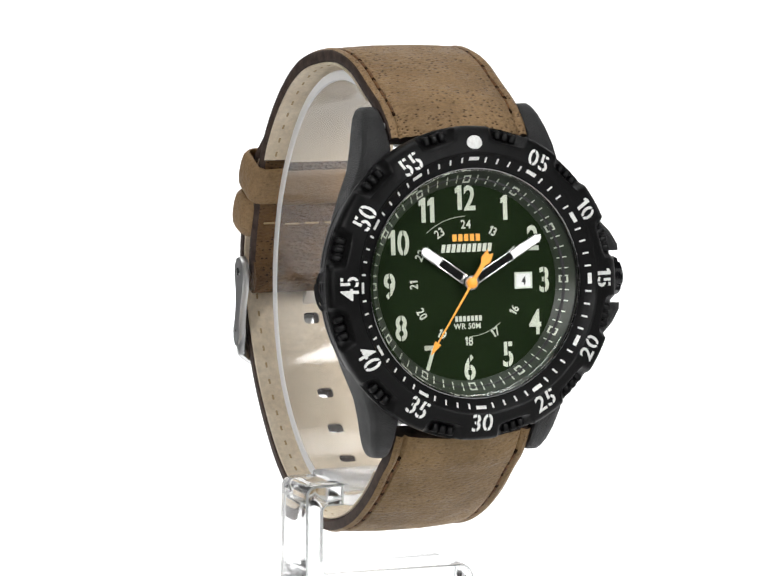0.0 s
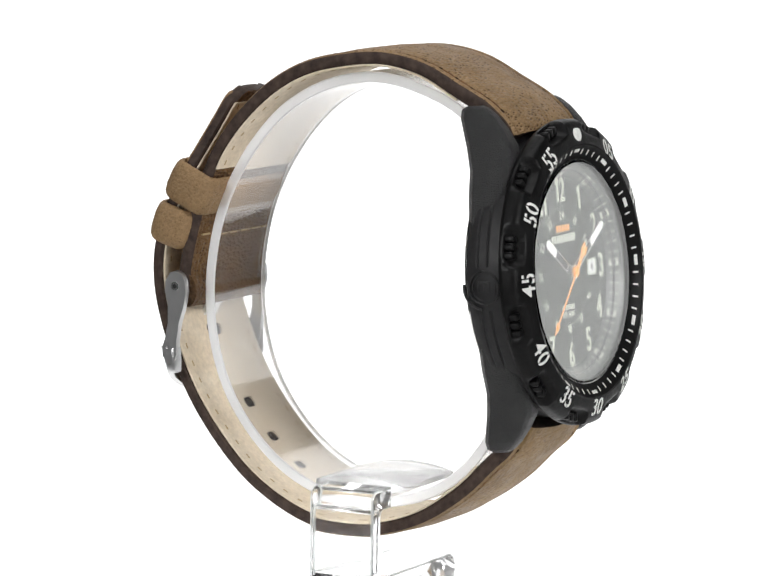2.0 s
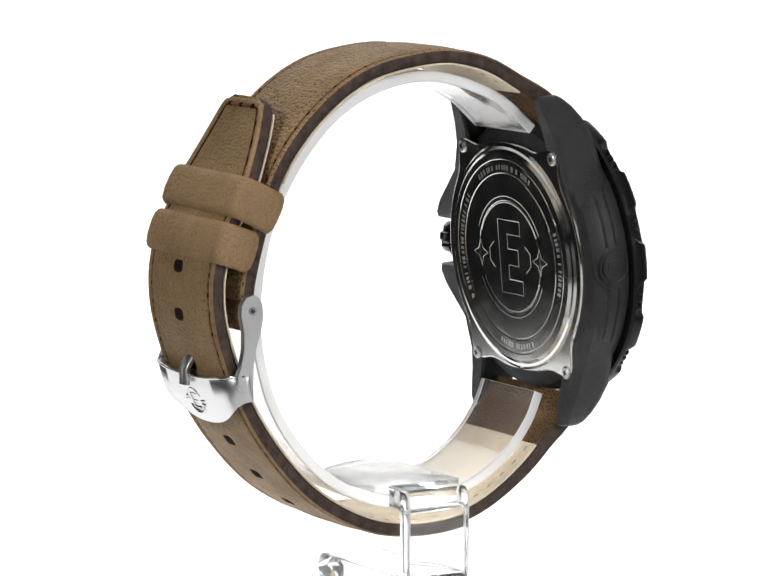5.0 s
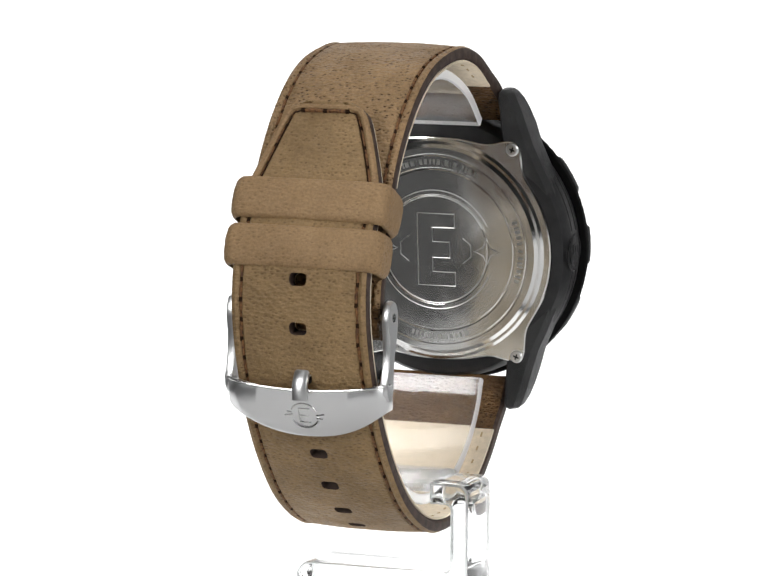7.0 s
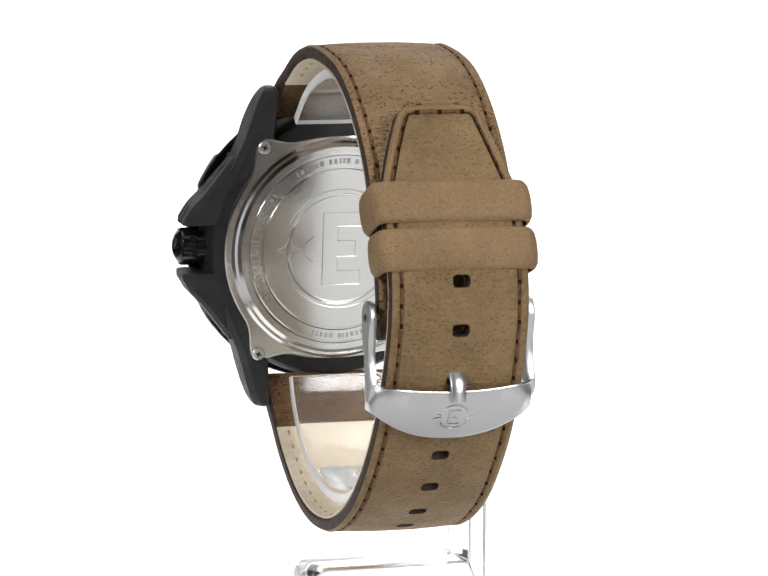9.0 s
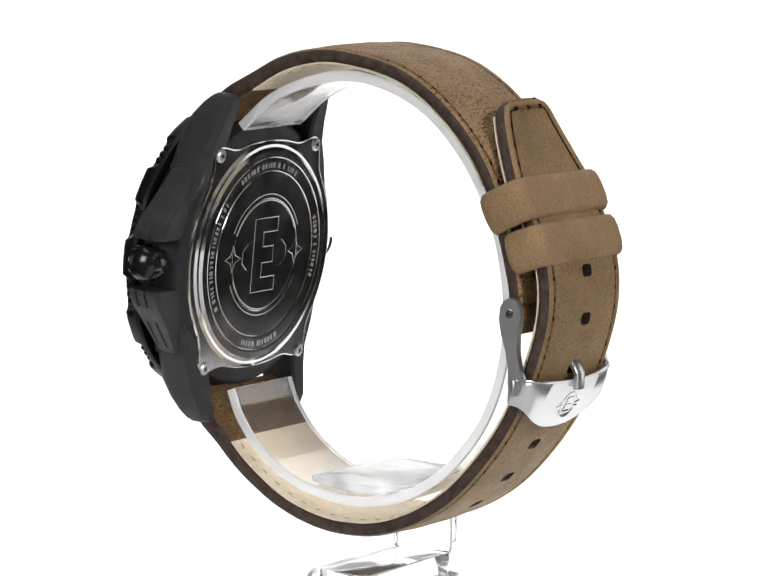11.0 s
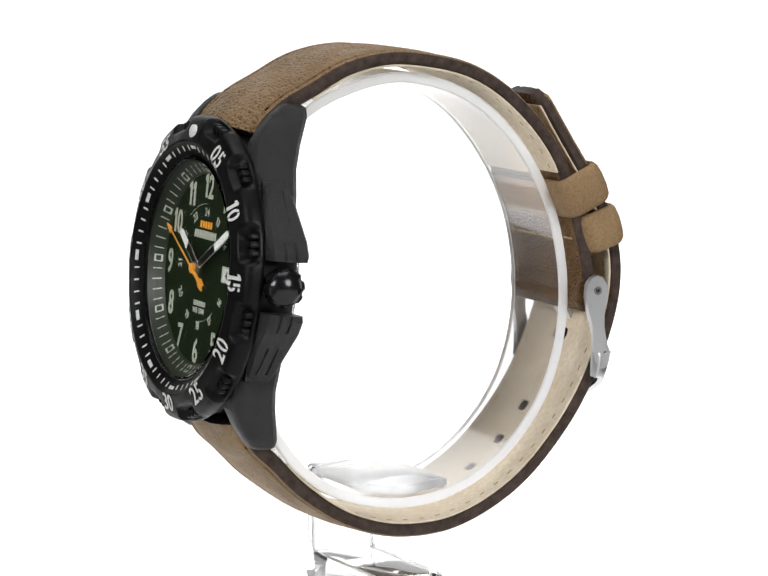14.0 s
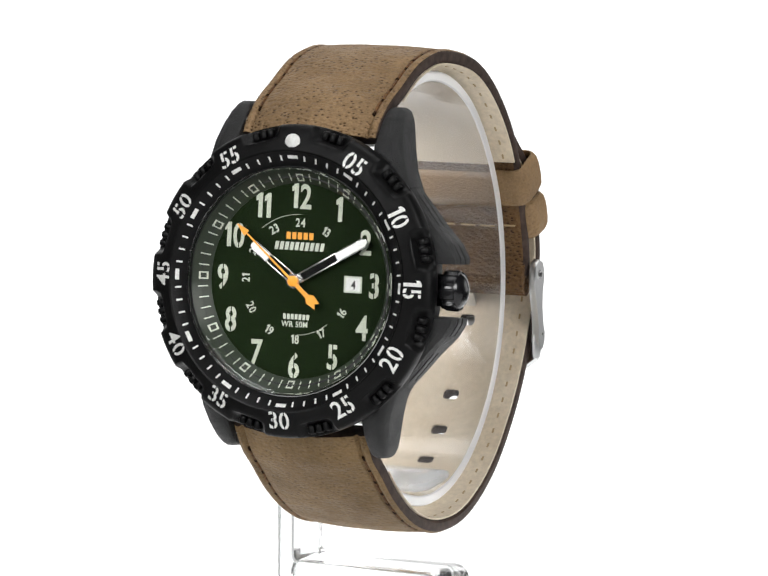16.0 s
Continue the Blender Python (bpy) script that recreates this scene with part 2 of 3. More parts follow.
def flat_text(text, size, depth=0.06, squeeze=1.0, bold=0.0, gap=0.0, spread=1.0):
    """Raised figures in the built-in font, centred on the origin; gap leaves stencil bridges."""
    out = []
    x = 0.0
    for ch in text:
        c = bpy.data.curves.new("t", "FONT")
        c.body, c.size, c.extrude, c.offset, c.resolution_u = ch, 1.0, 0.0, bold, 3
        ob = new("t", c)
        mesh = bpy.data.meshes.new_from_object(ob.evaluated_get(bpy.context.evaluated_depsgraph_get()))
        bm = bmesh.new()
        bm.from_mesh(mesh)
        bpy.data.objects.remove(ob)
        bpy.data.curves.remove(c)
        bpy.data.meshes.remove(mesh)
        bmesh.ops.remove_doubles(bm, verts=bm.verts, dist=1e-4)
        if ch == "1":
            bm.free()
            bm = bmesh.new()
            k = bold
            bm.faces.new([bm.verts.new((x, y, 0)) for x, y in ((0.1 - k, 0), (0.23 + k, 0), (0.23 + k, 0.7 + k), (0.13, 0.7 + k), (0.0 - k, 0.62), (0.0 - k, 0.5 - k), (0.1 - k, 0.54 - k))])
        xs = [v.co.x for v in bm.verts] or [0, 0.3]
        mid, wide = (min(xs) + max(xs)) / 2, max(xs) - min(xs)
        if gap and ch in "035689":
            for off in (-gap, gap):
                bmesh.ops.bisect_plane(bm, geom=bm.verts[:] + bm.edges[:] + bm.faces[:], plane_co=(mid + off / 2, 0, 0), plane_no=(1, 0, 0))
            bmesh.ops.delete(bm, geom=[f for f in bm.faces if abs(f.calc_center_median().x - mid) < gap / 2], context="FACES")
        bmesh.ops.translate(bm, vec=(x - min(xs) if bm.verts else 0, 0, 0), verts=bm.verts)
        x += (wide + 0.09) * spread
        out.append(bm)
    bm = joined(*out)
    x -= 0.09 * spread
    bmesh.ops.translate(bm, vec=(-x / 2, -0.345, 0), verts=bm.verts)
    bmesh.ops.scale(bm, vec=(size / 0.7 * squeeze, size / 0.7, 1), verts=bm.verts)
    ext = bmesh.ops.extrude_face_region(bm, geom=bm.faces[:])
    bmesh.ops.translate(bm, vec=(0, 0, depth), verts=[g for g in ext["geom"] if isinstance(g, bmesh.types.BMVert)])
    bmesh.ops.recalc_face_normals(bm, faces=bm.faces)
    return bm


def polar(r, clock, n=0.0, turn=0.0):
    """A pose on a clock face: radius, degrees clockwise from twelve, height; the top points outwards."""
    a = radians(clock)
    return at(r * math.sin(a), r * math.cos(a), n, 0, 0, -clock + turn)


def smooth_path(points, step=0.4):
    """Points at even steps along a Catmull-Rom curve through the given ones."""
    p = [Vector(q) for q in points]
    p = [2 * p[0] - p[1]] + p + [2 * p[-1] - p[-2]]
    fine = []
    for i in range(1, len(p) - 2):
        for k in range(24):
            t = k / 24
            a, b, c, d = p[i - 1:i + 3]
            fine.append(0.5 * (2 * b + (c - a) * t + (2 * a - 5 * b + 4 * c - d) * t * t + (3 * b - a - 3 * c + d) * t ** 3))
    fine.append(p[-2])
    run = [0.0]
    for a, b in zip(fine, fine[1:]):
        run.append(run[-1] + (b - a).length)
    count = max(2, round(run[-1] / step))
    out, j = [], 0
    for i in range(count + 1):
        s = run[-1] * i / count
        while j < len(run) - 2 and run[j + 1] < s:
            j += 1
        t = (s - run[j]) / max(1e-9, run[j + 1] - run[j])
        out.append(fine[j].lerp(fine[j + 1], t))
    return out, run[-1]


def thing(name, label, category, kind="", group=""):
    return tagged(new(name), label=label, category=category, kind=kind, group=group)


# ---- the studio ----
def studio():
    def slab(name, w, d, h, m, label):
        bm = box(w, d, h, m)
        ob = part(name, bm, PLASTER, None, scaled=False)
        return tagged(ob, label=label, category=name.split("_")[0], kind="structure")
    # unseen room, bench and plinth, added dark so glass and steel reflect little
    slab("floor", 3.2, 3.2, 0.1, at(0, 0.2, -0.8), "unseen plain charcoal studio floor, added below the sweep")
    slab("ceiling", 3.2, 3.2, 0.1, at(0, 0.2, 2.05), "unseen plain charcoal studio ceiling, added over the sweep")
    for name, x, y, w, d in (("wall_west", -1.65, 0.2, 0.1, 3.2), ("wall_east", 1.65, 0.2, 0.1, 3.2),
                             ("wall_north", 0, 1.85, 3.4, 0.1), ("wall_south", 0, -1.45, 3.4, 0.1)):
        slab(name, w, d, 2.85, at(x, y, 0.675), "unseen plain charcoal wall, added to close the photo studio")
    slab("table", 1.2, 0.7, 0.749, at(0, -0.382, -0.3755), "unseen charcoal bench before the sweep, added for dark reflections")
    slab("plinth", 0.3, 0.62, 0.744, at(0, 0.279, -0.378), "unseen plain charcoal plinth, added under the sweep")
    # reflector added out of view, so the steel back mirrors white
    card = part("paper", box(0.27, 0.3, 0.004, at(0.08, -0.17, 0.001)), CARD, None, scaled=False)
    tagged(card, label="unseen white card, added to brighten the case back", category="paper", kind="structure")
    # white sweep: flat under the stand, curving up behind it
    line = [(-0.015, 0.0), (0.14, 0.0), (0.3, 0.0), (0.5, 0.0)]
    line += [(0.5 + 0.25 * math.sin(radians(a)), 0.25 - 0.25 * math.cos(radians(a))) for a in range(10, 91, 10)]
    line += [(0.75, 0.5), (0.75, 0.75)]
    rows = []
    for y, z in line:
        # widths out of view are shaped for reflections in crystal and steel
        half = max(0.085, 0.58 * y)
        rows.append([(-max(half, 0.7 * y), y, z), (half, y, z)])
    bm = bmesh.new()
    vs = [[bm.verts.new(p) for p in r] for r in rows]
    for a, b in zip(vs, vs[1:]):
        bm.faces.new((a[0], a[1], b[1], b[0]))
    bmesh.ops.solidify(bm, geom=bm.faces[:], thickness=0.003)
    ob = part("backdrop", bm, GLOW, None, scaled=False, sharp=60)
    tagged(ob, label="seamless white sweep under and behind the watch, its white emitted", category="backdrop", kind="structure")


studio()


# ---- the watch ----
# case frame: x to three o'clock, y to twelve, z out of the dial; origin at the dial's centre
LEAN = 5.5
CASE = pose(0, -0.0279, 0.0026) @ Matrix(((1, 0, 0, 0), (0, math.sin(radians(LEAN)), -math.cos(radians(LEAN)), 0),
                                          (0, math.cos(radians(LEAN)), math.sin(radians(LEAN)), 0), (0, 0, 0, 1)))


DIAL = CASE @ pose(0, 0, -0.0005)


def clock_rect(r0, r1, half, clock, n0, n1, depth=0.08):
    """A flat bar on a clock face from radius r0 to r1, rising from n0 to n1."""
    a = radians(clock)
    out, side = Vector((math.sin(a), math.cos(a), 0)), Vector((math.cos(a), -math.sin(a), 0))
    low = [out * r + side * s + Vector((0, 0, n)) for r, s, n in ((r0, -half, n0), (r0, half, n0), (r1, half, n1), (r1, -half, n1))]
    return loft([low, [p + Vector((0, 0, depth)) for p in low]])


def make_case(watch):
    profile = [(14.0, -5.6), (17.4, -6.0), (19.1, -5.3), (19.95, -3.8), (20.1, -1.2), (19.8, 0.2), (19.2, 0.45), (14.0, 0.45)]
    case = part("case", lathe(profile, 144), RESIN, watch, "black resin watch case with matt grain", CASE @ pose(-0.00015, 0, 0))
    # four lugs, swept along the strap's way: v, inner and outer edge, back and front height
    rows = ((6.0, 15.0, 18.2, -5.0, -0.2), (9.0, 14.0, 17.6, -5.5, 0.0), (12.0, 12.0, 16.4, -5.9, 0.2), (15.5, 10.5, 14.9, -6.2, 0.2), (18.5, 10.35, 14.1, -6.8, -0.2),
            (20.8, 10.35, 13.6, -7.4, -1.5), (22.6, 10.35, 13.1, -7.9, -2.9), (23.7, 10.4, 12.6, -7.9, -4.1), (24.1, 10.7, 12.1, -7.4, -4.8))
    for sx in (1, -1):
        for sy in (1, -1):
            loops = []
            for v, a, b, lo, hi in rows:
                c = min(1.6, (b - a) * 0.35)
                e = 0.35
                loops.append([(sx * x, v if sy > 0 else -v * 0.97, n) for x, n in ((a + e, lo), (b - 0.9, lo), (b, lo + 0.9), (b, hi - c), (b - c * 0.35, hi - c * 0.3),
                                                               (b - c, hi), (a + e, hi), (a, hi - e), (a, lo + e))])
            part("lug", loft(loops), GRAINED, case, "grained black resin lug", sharp=40)
    for sy in (1, -1):
        loops = []
        for v, out, lo, hi in ((13.5, 15.9, -4.6, -0.6), (11.0, 18.0, -5.0, -0.3), (8.5, 20.0, -5.3, 0.1), (6.2, 22.2, -5.4, 0.25), (4.4, 23.3, -5.4, 0.25), (3.55, 23.4, -5.2, 0.15)):
            vs = v if sy > 0 else v + 0.1
            loops.append([(x, sy * vs, n) for x, n in ((16.0, lo), (out - 0.8, lo), (out, lo + 0.5), (out, hi - 1.5), (out - 0.35, hi - 0.5), (out - 1.2, hi), (16.0, hi))])
        guard = part("crown_guard", loft(loops), GRAINED, case, sharp=40)
        cuts = []
        for n in (-1.7, -3.2):
            cuts.append(tube([(16.8, sy * 12.5, n), (18.05, sy * 11.0, n), (20.05, sy * 8.5, n)], 0.22, 6))
            cuts.append(tube([(22.3, sy * 6.2, n), (23.3, sy * 4.5, n), (23.45, sy * 3.0, n)], 0.26, 6))
        carved(guard, joined(*cuts))
    # twin grooves and emblem on the side at nine
    grooves = []
    for n in (-1.7, -3.2):
        for lo, hi in ((8, 41), (-41, -8)):
            grooves.append(tube([(-20.08 * math.cos(radians(a)), 20.08 * math.sin(radians(a)), n) for a in range(lo, hi, 1)], 0.26, 6))
    carved(case, joined(*grooves))
    for r, w in ((2.25, 0.17), (1.75, 0.1)):
        ring = [(-19.97 + 0.11 * math.cos(math.tau * k / 40) ** 2, r * math.cos(math.tau * k / 40), -2.4 + r * math.sin(math.tau * k / 40)) for k in range(40)]
        part("emblem_ring", tube(ring, w, 6, closed=True), RESIN, case)
    arc = [(-19.9 + 0.03 * k / 16, 3.0 * math.cos(radians(190 + 6 * k)), -2.4 + 3.0 * math.sin(radians(190 + 6 * k))) for k in range(16)]
    part("emblem_arc", tube(arc, 0.2, 6), RESIN, case)
    bars = joined(*[box(0.3, w, h, at(-19.98, y, -2.4 + n), 0.08) for y, n, w, h in ((0.15, -0.85, 1.4, 0.28), (0.2, 0, 1.1, 0.28), (0.15, 0.85, 1.4, 0.28), (0.75, 0, 0.28, 1.9))])
    part("emblem_mark", bars, RESIN, case)
    # steel back with four ears
    out = []
    for k in range(180):
        a = math.tau * k / 180
        r = 17.6
        for s in (52, 128, 232, 308):
            d = (math.degrees(a) - s + 180) % 360 - 180
            r += 3.0 * math.exp(-(d / 8.0) ** 2)
        r -= 0.9 * math.exp(-(((math.degrees(a) % 180) - 90) / 22) ** 2)
        out.append((r * math.cos(a), -r * math.sin(a)))
    plate = prism([(x, y) for x, y in out], 5.4, 6.45, 0.25)
    plate.transform(Matrix.Rotation(math.pi, 4, "X"))
    back = part("caseback", plate, BACK, case, "polished steel case back with engraved rings", sharp=8)
    dome = [(0, -7.05), (7.9, -7.05), (8.0, -7.0), (8.2, -7.0), (8.3, -7.05), (11.9, -7.05), (12.0, -6.98), (12.2, -6.98), (12.3, -7.05), (13.9, -7.05),
            (14.0, -6.98), (14.2, -6.98), (14.3, -7.05), (15.2, -7.05), (15.7, -6.75), (16.1, -6.7), (16.6, -6.4), (16.6, -6.3), (0, -6.3)]
    part("back_cover", disc(dome, 120), BACK, back, sharp=8)
    for x, y in ((12, 15.2), (-12, 15.2), (12, -15.6), (-12, -15.6)):
        head = disc([(0, -6.75), (0.75, -6.75), (0.95, -6.6), (0.95, -6.3), (0, -6.3)], 20)
        head.transform(at(x, y, 0))
        part("screw", head, STEEL, back)
        slots = joined(box(0.9, 0.22, 0.05, at(x, y, -6.77, 0, 0, 20)), box(0.22, 0.9, 0.05, at(x, y, -6.78, 0, 0, 20)))
        part("screw_slot", slots, INK, back)
    marks = []
    for a0, a1 in ((25, 155), (205, 335)):
        for r in (8.9, 8.0):
            path = [(r * math.cos(radians(a)), r * math.sin(radians(a)), -7.0) for a in range(a0, a1 + 1, 5)]
            marks.append(tube(path, 0.1, 5))
    glyph = [(2.8, 5.4), (-3.0, 5.4), (-3.0, 3.3), (0.5, 3.3), (0.5, 1.2), (-2.2, 1.2), (-2.2, -1.2), (0.5, -1.2), (0.5, -3.3), (-3.0, -3.3), (-3.0, -5.4), (2.8, -5.4)]
    marks.append(tube([(x, y, -6.98) for x, y in glyph], 0.12, 5, closed=True))
    for x in (4.2, -4.2):
        marks.append(tube([(x, 1.9, -7.0), (x * 1.3, 0.9, -7.0), (x * 1.3, -0.9, -7.0), (x, -1.9, -7.0)], 0.1, 5))
    for sx in (1, -1):
        star = [(sx * (7.9 + r * math.cos(math.tau * k / 8)), r * math.sin(math.tau * k / 8), -6.99) for k, r in enumerate((1.9, 0.8) * 4)]
        marks.append(tube(star, 0.11, 5, closed=True))
    tagged(part("engraved_emblem", joined(*marks), MARK, back), kind="stuff")
    letters = []
    rnd = random.Random(5)
    for a0, a1 in ((58, 122), (160, 200), (-32, 40), (250, 290)):
        a = a0
        while a < a1:
            wide = rnd.uniform(0.25, 0.6)
            letters.append(box(wide, 0.75, 0.05, at(13.1 * math.cos(radians(a)), 13.1 * math.sin(radians(a)), -7.045, 0, 0, a + 90)))
            a += math.degrees((wide + 0.32) / 13.1) + (2 if rnd.random() < 0.2 else 0)
    tagged(part("engraved_lettering", joined(*letters), MARK, back), kind="stuff")
    # spring bars
    for v, n in ((21.3, -3.4), (-21.3, -4.9)):
        part("spring_bar", tube([(-11, v, n), (11, v, n)], 0.6, 10), STEEL, case)
    # crown
    teeth = []
    for k in range(48):
        r = 2.75 if k % 6 < 4 else 2.4
        teeth.append((r * math.cos(math.tau * k / 48), r * math.sin(math.tau * k / 48)))
    shaft = loft([[(19.2, y * s, -2.2 + z * s) for y, z in teeth] for s in (0.8,)] + [[(x, y * s, -2.2 + z * s) for y, z in teeth] for x, s in ((20.9, 0.8), (21.1, 0.97), (21.5, 1.0), (22.9, 1.0), (23.2, 0.95))])
    crown = part("crown", shaft, GLOSSY, watch, "glossy black notched crown", CASE)
    cap = disc([(0, 24.2), (0.6, 24.13), (1.2, 23.95), (1.75, 23.7), (2.2, 23.35), (2.45, 23.0), (0, 22.9)], 40)
    cap.transform(at(0, 0, -2.2) @ Matrix.Rotation(math.pi / 2, 4, "Y"))
    part("crown_cap", cap, GLOSSY, crown)
    return case


def make_bezel(watch):
    # lobes under the figures, open pockets between them: pairs of (radius, height) on lobe and in pocket
    inner = ((15.9, 0.35), (15.35, 0.6), (15.35, 2.5), (15.6, 2.62), (17.3, 3.62), (17.45, 3.85), (17.7, 3.92), (18.7, 3.58))
    rim = (((19.2, 3.41), (19.0, 3.46)), ((19.5, 3.31), (19.15, 3.3)), ((20.1, 3.1), (19.35, 2.3)), ((20.65, 2.85), (19.6, 1.7)), ((21.0, 2.45), (20.2, 1.2)),
           ((21.15, 1.95), (20.75, 1.05)), ((21.18, 1.2), (20.9, 1.1)), ((21.18, 0.95), (21.1, 1.0)), ((21.15, 0.7), (21.13, 0.7)), ((20.95, 0.35), (20.95, 0.35)))
    rings = []
    for i in range(480):
        clock = i * 0.75
        side = radians(clock % 30 - 15) * 20.4
        deep = max(0.0, 1 - abs(side / 2.75) ** 3) ** 0.7
        a = radians(90 - clock)
        line = list(inner) + [(p[0] + (q[0] - p[0]) * deep, p[1] + (q[1] - p[1]) * deep) for p, q in rim]
        rings.append([(r * math.cos(a), r * math.sin(a), n) for r, n in line])
    bezel = part("bezel", loft(rings, closed=True), BEZEL, watch, "matt black turning bezel with white minute figures", CASE)
    for k in range(12):
        for off in (-3.3, 0, 3.3):
            rib = box(0.9, 1.25, 1.45, polar(20.15, 15 + 30 * k + off, 1.55), 0.28, 3)
            part("grip_rib", rib, BEZEL, bezel)
    high = lambda r: 2.6 + (r - 15.6) * 0.588
    ticks = []
    for k in range(60):
        if k % 5:
            ticks.append(clock_rect(16.25, 16.95, 0.12, 6 * k, high(16.25), high(16.95)))
    tagged(part("minute_track", joined(*ticks), WHITE_INK, bezel), kind="stuff")
    for k in range(12):
        part("minute_bar", clock_rect(16.5, 16.95, 0.74, 30 * k, high(16.5), high(16.95)), WHITE_INK, bezel)
    pip = disc([(0, 3.84), (0.8, 3.8), (1.1, 3.62), (1.1, 3.2), (0, 3.2)], 32)
    pip.transform(at(0, 18.75, 0))
    part("pip", pip, WHITE_INK, bezel, "round pale luminous pip")
    for k in range(1, 12):
        low = 4 <= k <= 8
        fig = flat_text("%02d" % (5 * k), 2.4, 0.05, 0.94, 0.012, 0.055)
        fig.transform(polar(18.75, 30 * k, 3.6, 180 if low else 0) @ Matrix.Rotation(radians(18.8 if low else -18.8), 4, "X"))
        part("bezel_figure", fig, WHITE_INK, bezel, "white stencilled minute figure")
    return bezel


def make_dial(watch):
    dial = part("dial", disc([(0, 0), (13.4, 0), (13.4, -0.5), (0, -0.5)], 120), GREEN, watch, "dark green dial with stencilled hour figures", DIAL)
    part("flange", lathe([(13.2, -0.3), (13.2, 0.06), (15.3, 1.9), (15.3, -0.3)], 160), CHAPTER, dial, "grey-green sloping flange ring")
    up = lambda r: 0.07 + (r - 13.2) * 0.876
    marks = []
    for k in range(60):
        if k % 5:
            marks.append(clock_rect(13.55, 14.6, 0.075, 6 * k, up(13.55), up(14.6), 0.05))
    tagged(part("flange_track", joined(*marks), DIAL_INK, dial), kind="stuff")
    for k in range(12):
        ring = [clock_rect(13.5, 13.68, 0.5, 30 * k, up(13.5), up(13.68), 0.06), clock_rect(14.32, 14.5, 0.5, 30 * k, up(14.32), up(14.5), 0.06)]
        for s in (-1, 1):
            a = math.degrees(s * 0.42 / 14.0)
            ring.append(clock_rect(13.5, 14.5, 0.085, 30 * k + a, up(13.5), up(14.5), 0.06))
        part("hour_marker", joined(*ring), DIAL_INK, dial)
    for h in range(1, 13):
        fig = flat_text(str(h), 3.25, 0.05, 0.76, 0.022, 0.05)
        a = radians(30 * h)
        fig.transform(at(11.45 * math.sin(a), 11.45 * math.cos(a), 0.01))
        part("hour_figure", fig, LUME, dial, "pale stencilled hour figure")
    for h in range(13, 25):
        if h == 15:
            continue
        fig = flat_text(str(h), 1.15, 0.04, 0.85, 0.015)
        fig.transform(polar(7.9, 30 * (h - 12), 0.01, 180 if 4 <= h - 12 <= 8 else 0))
        part("small_hour_figure", fig, DIAL_INK, dial)

    # two faint reflections in the glass, drawn onto the dial as thin arcs
    for r, lo, hi in ((9.0, 320, 362), (7.3, 140, 180)):
        part("glint_arc", tube([(r * math.sin(radians(a)), r * math.cos(radians(a)), 0.02) for a in range(lo, hi, 2)], 0.035, 5), DIAL_INK, dial)

    def blocks(total, height, y, count, ink, name, slant=0.0):
        each = total / count
        out = []
        for k in range(count):
            x = -total / 2 + each * (k + 0.5)
            b = box(each * 0.7, height, 0.04, at(x, y, 0.03))
            for v in b.verts:
                v.co.x += slant * (v.co.y - y)
            out.append(b)
        part(name, joined(*out), ink, dial)
    blocks(4.3, 0.95, 6.1, 5, ORANGE, "orange_maker_mark")
    blocks(7.6, 1.1, 4.7, 10, DIAL_INK, "white_model_mark", 0.18)
    blocks(4.1, 0.72, -4.85, 7, DIAL_INK, "white_light_mark")
    note = flat_text("WR", 0.75, 0.04, 0.95, 0.02)
    note.transform(at(-1.3, -5.85, 0.01))
    part("water_note", note, DIAL_INK, dial)
    note = flat_text("50M", 0.75, 0.04, 0.95, 0.02)
    note.transform(at(0.85, -5.85, 0.01))
    part("water_note", note, DIAL_INK, dial)
    window = part("date_window", joined(box(2.5, 0.22, 0.16, at(8.3, 1.0, 0.06)), box(2.5, 0.22, 0.16, at(8.3, -1.0, 0.06)), box(0.22, 2.2, 0.15, at(7.1, 0, 0.06)), box(0.22, 2.2, 0.15, at(9.5, 0, 0.06))),
                  DIAL_INK, dial, "white frame of the date window")
    part("date_disc", box(2.2, 1.8, 0.04, at(8.3, 0, 0.025)), PAPER, window)
    fig = flat_text("4", 1.15, 0.03, 0.85, 0.02)
    fig.transform(at(8.35, -0.05, 0.045))
    part("date_figure", fig, INK, window)
    return dial


